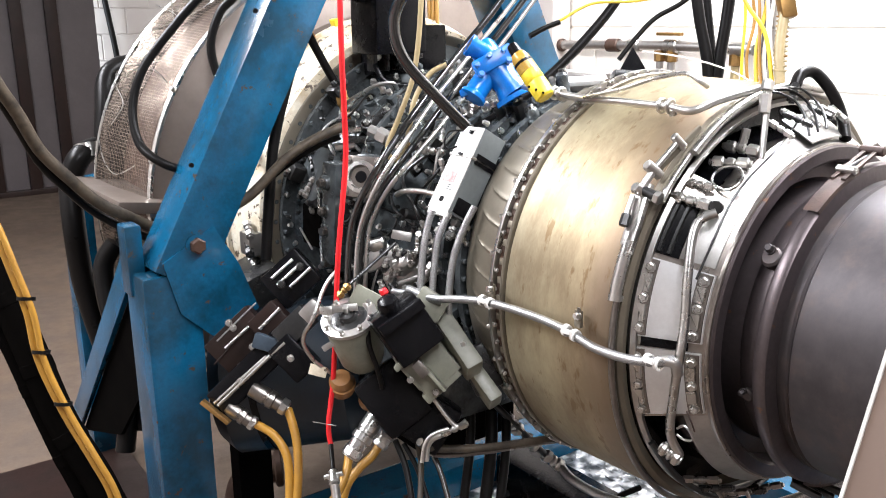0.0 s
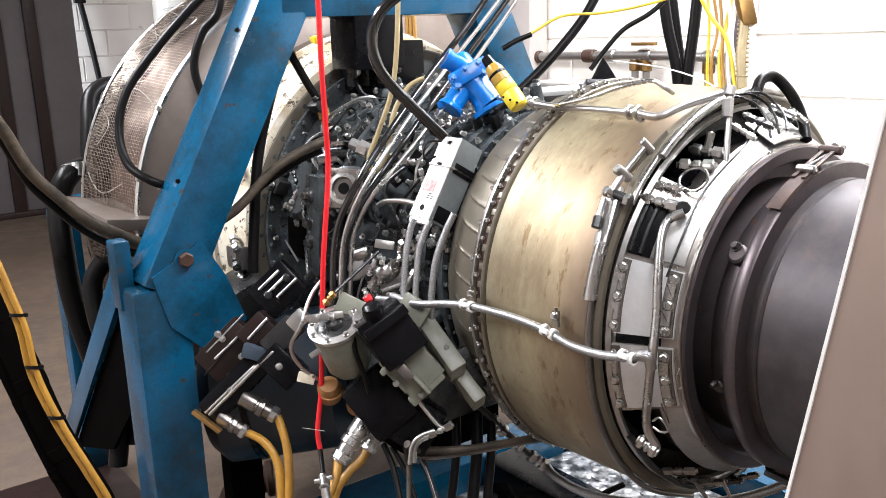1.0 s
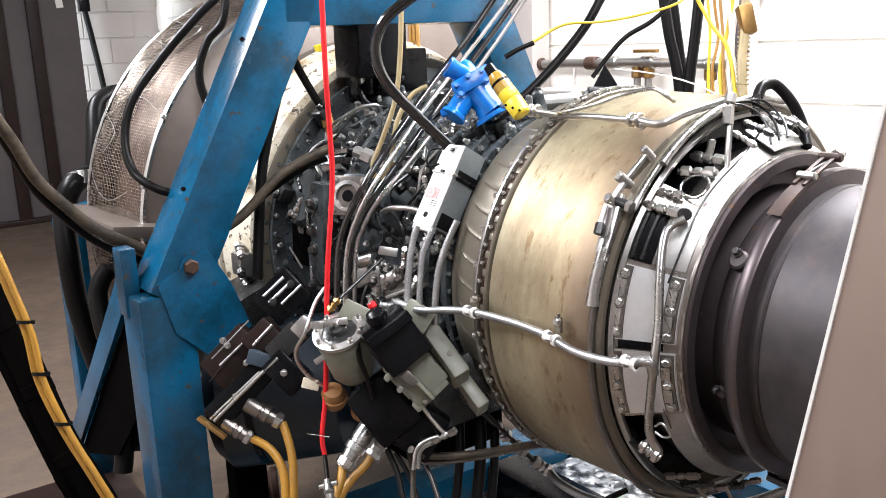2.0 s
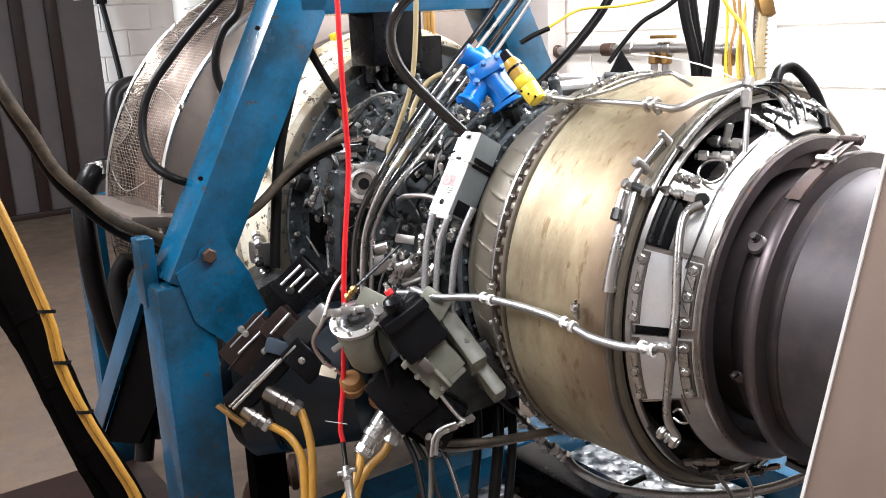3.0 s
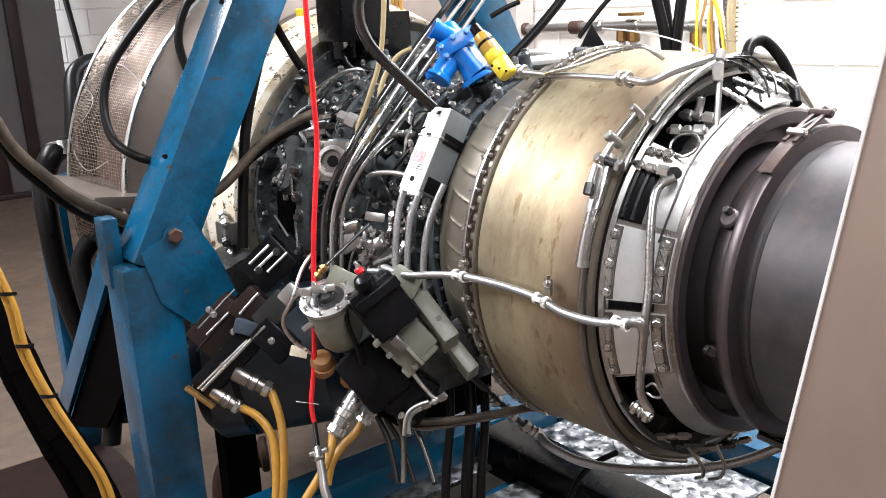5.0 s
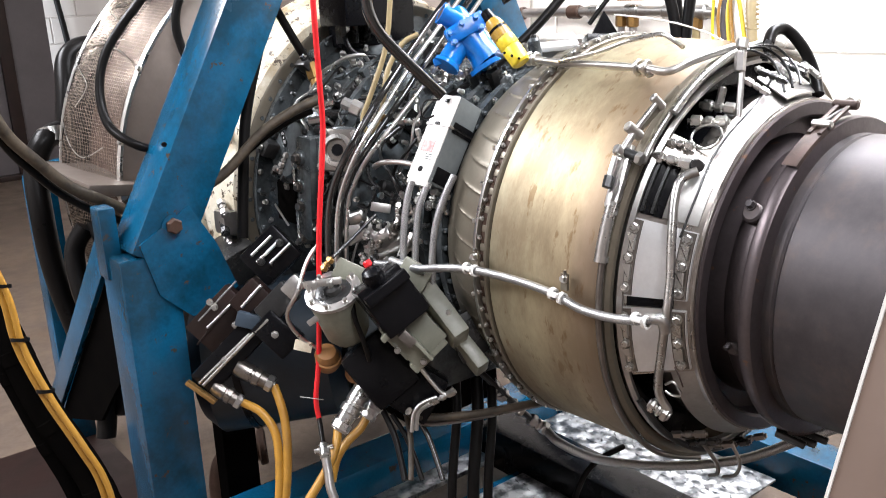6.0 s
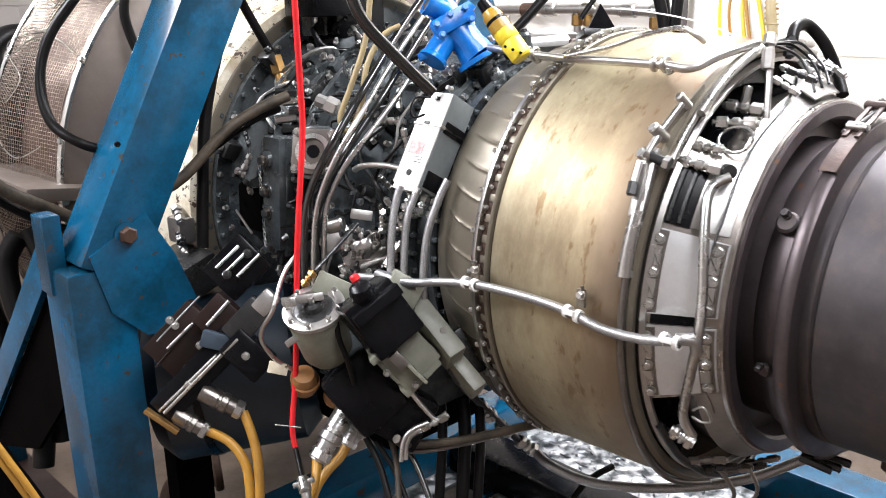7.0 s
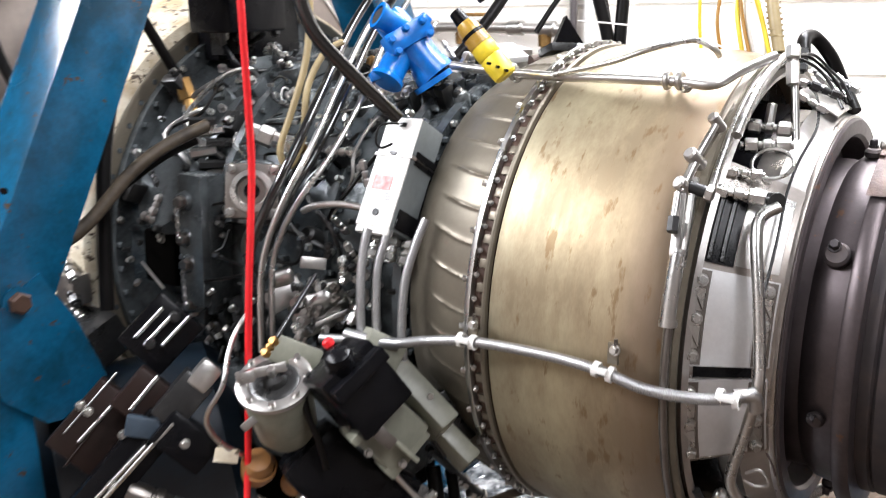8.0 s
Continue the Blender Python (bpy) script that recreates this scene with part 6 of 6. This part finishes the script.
# ---- intake screen ----
def screen():
    b = bmesh.new()
    rg = random.Random(11)

    def strand(pts, r):
        rings = []
        n = len(pts)
        for i, p in enumerate(pts):
            d = (pts[min(i + 1, n - 1)] - pts[max(i - 1, 0)]).normalized()
            x = d.cross(Vector((p.x, 0, p.z))).normalized()
            y = d.cross(x)
            rings.append([b.verts.new(p + r * (x * c + y * s)) for c, s in ((1, 0), (-0.5, 0.87), (-0.5, -0.87))])
        for p, q in zip(rings, rings[1:]):
            for k in range(3):
                b.faces.new((p[k], p[(k + 1) % 3], q[(k + 1) % 3], q[k]))

    def crinkle(s, a):
        return 0.562 + 0.022 * min(1, (-0.655 - s) / 0.2) + 0.006 * noise.noise(Vector((s * 9, a * 0.16, 0.3))) + 0.003 * noise.noise(Vector((s * 30, a * 0.5, 1.7)))

    for k in range(36):
        s = -0.652 - 0.0082 * k
        strand([on(s + 0.0012 * noise.noise(Vector((k, a * 0.3, 0))), crinkle(s, a), a) for a in range(-70, 181, 3)], 0.0006)
    for k in range(330):
        a = -70 + 0.76 * k
        strand([on(s, crinkle(s, a) + 0.001, a) for s in (-0.652, -0.70, -0.75, -0.80, -0.85, -0.90, -0.945)], 0.0006)
    return b


part("wire_screen", screen(), MESHWIRE, intake, "crinkled bright wire screen", "stuff")
part("screen_hoop", tube([on(-0.945, 0.584, a) for a in range(-80, 200, 10)], 0.005, 8, 3), STEEL, intake)
part("screen_liner", drum([(-0.66, 0.548), (-0.80, 0.53), (-0.95, 0.52)], 96), RUST, intake, "dull sheet behind the screen")
for q in (14, 30, 48, 64):
    bolt(intake, on(-0.63, 0.561, q), on(0.3, 1, q), 0.006, 0.009, STEEL)
part("lock_strand", tube([on(-0.70, 0.575, 12), on(-0.78, 0.588, 9), on(-0.86, 0.592, 11), on(-0.93, 0.592, 16)], 0.0013, 6, 6), STEEL, intake)
part("lock_strand", tube([on(-0.66, 0.572, 31), on(-0.74, 0.585, 33), on(-0.84, 0.590, 32), on(-0.92, 0.592, 27)], 0.0013, 6, 6), STEEL, intake)
stray = random.Random(5)
for k in range(6):
    s0, a0 = stray.uniform(-0.90, -0.70), stray.uniform(6, 58)
    pts = [on(s0 + stray.uniform(-0.05, 0.05) * j, 0.586 + stray.uniform(0, 0.006), a0 + 3.2 * j + stray.uniform(-2, 2)) for j in range(5)]
    part("lock_strand", tube(pts, 0.0010, 6, 6), STEEL, intake)
part("rim_bolt", rod(on(-0.625, 0.565, 3.0), on(-0.60, 0.566, 3.0), 0.009, 10, bevel=0.002), STEEL, intake)
part("support_ledge", box((0.56, -0.78, 0.045), (0.16, 0.40, 0.025), Matrix.Rotation(radians(-8), 3, "Y"), 0.004), BELL, intake, "worn sheet ledge under the screen")
# inlet housing detail
for k in range(22):
    a = -30 + 6.5 * k
    bolt(engine, on(-0.428, 0.372, a), (0, 1, 0), 0.005, 0.008, GEARCASE)
part("housing_band", drum([(-0.560, 0.416), (-0.556, 0.430), (-0.540, 0.431), (-0.536, 0.424)], 96), WHITE, engine, "dirty white band")
for k in range(5):
    a = 62 + 9 * k
    part("rim_clip", box(on(-0.548, 0.436, a), (0.014, 0.02, 0.016), axes(on(0, 1, a)).to_3x3(), 0.002), LEMON if k % 2 else BRASS, engine)
part("rusty_edge", drum([(-0.430, 0.386), (-0.424, 0.389), (-0.421, 0.384), (-0.424, 0.35)], 96), TAUPE, engine, "stained housing edge")
clampset = part("valve_block", box(on(-0.46, 0.412, -4), (0.035, 0.05, 0.05), None, 0.008), SILVER, engine, "dull valve cluster on the housing")
for k in range(4):
    fitting(on(-0.47, 0.415, 2 - 5 * k), on(-0.42, 0.43 + 0.006 * (k % 2), -1 - 5 * k), 0.010, engine, DARKSTEEL if k % 2 else SILVER)
part("trunnion_casting", box(on(-0.44, 0.44, -14), (0.10, 0.13, 0.07), Matrix.Rotation(radians(20), 3, "Y"), 0.015), DARKSTEEL, engine, "dull grey trunnion casting")

# ---- behind the engine ----
duct = thing("intake_hose", (0.50, -1.05, 0.10), "large black rubber duct with steel bands beside the intake", "duct")
part("duct_bend", tube([(0.367, -1.270, 0.308), (0.415, -1.241, 0.303), (0.454, -1.222, 0.273), (0.475, -1.191, 0.201), (0.491, -1.173, 0.097), (0.470, -1.190, -0.030), (0.440, -1.200, -0.225), (0.420, -1.220, -0.445)], 0.025, 16, 8), RUBBER, duct)
part("duct_band", rod((0.417, -1.257, 0.312), (0.414, -1.247, 0.284), 0.027, 18), STEEL, duct)
duct2 = thing("intake_hose", (0.62, -0.90, 0.0), "black rubber duct rising beside the blue leg", "duct")
part("duct_bend", tube([(0.549, -1.032, 0.121), (0.598, -0.999, 0.107), (0.625, -1.002, 0.046), (0.635, -0.977, -0.062), (0.624, -0.989, -0.213), (0.592, -0.975, -0.400), (0.564, -0.979, -0.536)], 0.027, 16, 8), RUBBER, duct2)
part("duct_band", rod((0.576, -1.016, 0.135), (0.575, -1.007, 0.103), 0.029, 18), STEEL, duct2)
for pts in ([(0.588, -0.813, -0.070), (0.618, -0.821, -0.121), (0.623, -0.798, -0.212), (0.610, -0.765, -0.291), (0.615, -0.735, -0.408), (0.643, -0.718, -0.537)], [(0.570, -0.803, -0.058), (0.560, -0.777, -0.124), (0.583, -0.764, -0.227), (0.590, -0.731, -0.357), (0.596, -0.698, -0.487)]):
    hose("hose", pts, 0.022, RUBBER, "heavy black hose behind the stand leg")
bracket = thing("hoist_bracket", (-0.050, 0.152, 0.335), "black triangular hoisting bracket on the drum", "bracket")
hb = bmesh.new()
tri = [(-0.011, 0.152, 0.323), (-0.038, 0.159, 0.368), (-0.054, 0.185, 0.320)]
back = [Vector(p) - FACE_Z * 0.012 for p in tri]
va, vb = [hb.verts.new(p) for p in tri], [hb.verts.new(p) for p in back]
hb.faces.new(va)
hb.faces.new(vb[::-1])
for i in range(3):
    hb.faces.new((va[i], va[(i + 1) % 3], vb[(i + 1) % 3], vb[i]))
part("web", hb, BLACK, bracket)
part("foot", block((-0.040, 0.162, 0.318), (0.075, 0.012, 0.05), 0, 0.002), DARKSTEEL, bracket)
jb = thing("junction_box", (-0.047, 0.032, 0.299), "dented pale metal junction box behind the drum", "box")
part("body", block((-0.069, 0.024, 0.294), (0.095, 0.050, 0.05), 3, 0.004, 20), SILVER, jb)
part("lid", block((-0.040, 0.024, 0.310), (0.105, 0.010, 0.07), 6, 0.002, 30), LABEL, jb)
rail = thing("vent_manifold", (-0.113, 0.157, 0.300), "rusty vent manifold on the far side of the drum", "pipe")
part("pipe", tube([(-0.037, 0.101, 0.299), (-0.080, 0.132, 0.304), (-0.122, 0.163, 0.304), (-0.172, 0.202, 0.295)], 0.012, 12, 6), RUST, rail)
for k in range(3):
    part("nut", rod(Vector((-0.089, 0.138, 0.305)) + FACE_X * 0.03 * k, Vector((-0.099, 0.145, 0.304)) + FACE_X * 0.03 * k, 0.017, 6, bevel=0.002), DARKSTEEL, rail)

# ---- on the walls ----
wp = thing("wall_pipe", (-1.187, -0.728, 0.318), "galvanised pipe run with tees along the block wall", "pipe")
part("pipe", tube([(-1.490, -1.679, 0.299), (-1.490, -1.306, 0.305), (-1.490, -0.959, 0.308), (-1.490, -0.614, 0.300)], 0.018, 14, 4), SILVER, wp)
for x in [(-1.490, -1.554, 0.301), (-1.490, -1.245, 0.305), (-1.490, -1.140, 0.306), (-1.490, -0.959, 0.308), (-1.490, -0.792, 0.305), (-1.490, -0.672, 0.302)]:
    c = Vector(x)
    part("coupling", rod(c - Vector((0, 0.03, 0)), c + Vector((0, 0.03, 0)), 0.026, 12, bevel=0.004), STEEL if x[1] > -1.2 else RUST, wp)
for x in [(-1.490, -1.013, 0.306), (-1.490, -0.959, 0.305), (-1.490, -0.683, 0.300)]:
    c = Vector(x)
    part("drop_pipe", rod(c, c - Vector((0, 0, 0.20)), 0.014, 12), TAN_TUBE if x[1] > -0.7 else SILVER, wp)
    part("tee", rod(c - Vector((0, 0, 0.015)), c - Vector((0, 0, 0.055)), 0.022, 8, bevel=0.003), BRASS, wp)
part("valve_lever", box((-1.470, -0.956, 0.350), (0.02, 0.11, 0.012), None, 0.002), BRASS, wp)
wc = thing("wall_conduit", (-1.530, -0.543, 0.328), "white painted conduit strapped to the block wall", "conduit")
cs = -0.543
part("conduit", rod((-1.525, cs, FLOOR), (-1.525, cs, CEIL), 0.016, 14), LABEL, wc)
part("conduit", rod((-1.525, cs - 0.055, FLOOR), (-1.525, cs - 0.055, CEIL), 0.012, 14), DOORGREY, wc)
for z in (-0.1, 0.55, 1.2):
    part("strap", box((-1.53, cs - 0.02, z), (0.04, 0.14, 0.02), None, 0.002), STEEL, wc)
fin = thing("wall_duct", (-1.48, -1.9, 0.4), "dull beige sheet-metal column against the block wall", "duct")
part("sheet", box((-1.49, -1.62, 0.6), (0.10, 0.16, 2.8), None, 0.004), BEIGE, fin)
dp = thing("downpipe", (-0.98, -6.08, 0.5), "black downpipe with a clamp on the end wall", "pipe")
part("pipe", tube([(-0.90, -6.08, 2.0), (-0.93, -6.08, 1.0), (-0.99, -6.08, 0.5), (-1.04, -6.08, 0.0), (-1.05, -6.08, FLOOR)], 0.022, 12, 6), RUBBER, dp)
part("clamp", box((-0.955, -6.08, 0.78), (0.08, 0.06, 0.12), None, 0.006), BLACK, dp)

# masonry blocks: the courses that can be told apart
def block_mesh(l, h, mat):
    b = bmesh.new()
    bmesh.ops.create_cube(b, size=1)
    bmesh.ops.scale(b, verts=b.verts, vec=(0.010, l, h))
    for v in b.verts:
        if v.co.x > 0:
            v.co.y *= 1 - 0.012 / l
            v.co.z *= 1 - 0.012 / h
    return finish(b, "block", mat, (0, 0, 0))


stretcher, beige = block_mesh(0.3975, 0.1975, BLOCK), block_mesh(0.3975, 0.1975, BEIGE)
for j in range(13):
    for i in range(19):
        z = -0.63 + 0.2 * j + 0.1
        s = -6.0 + 0.4 * i + (0.2 if j % 2 else 0)
        if z < 1.9:
            ob = new("block", stretcher)
            ob.parent = wall_far
            ob.matrix_basis = Matrix.Translation(Vector((WALL_U - 0.003, s, z)) - base_of(wall_far))
for j in range(12):
    for i in range(7):
        z = -0.484 + 0.2 * j + 0.1
        u = -1.35 + 0.4 * i + (0.2 if j % 2 else 0)
        ob = new("block", beige)
        ob.parent = wall_end
        ob.matrix_basis = Matrix.Translation(Vector((u, END_S - 0.003, z)) - base_of(wall_end)) @ Matrix.Rotation(radians(90), 4, "Z")
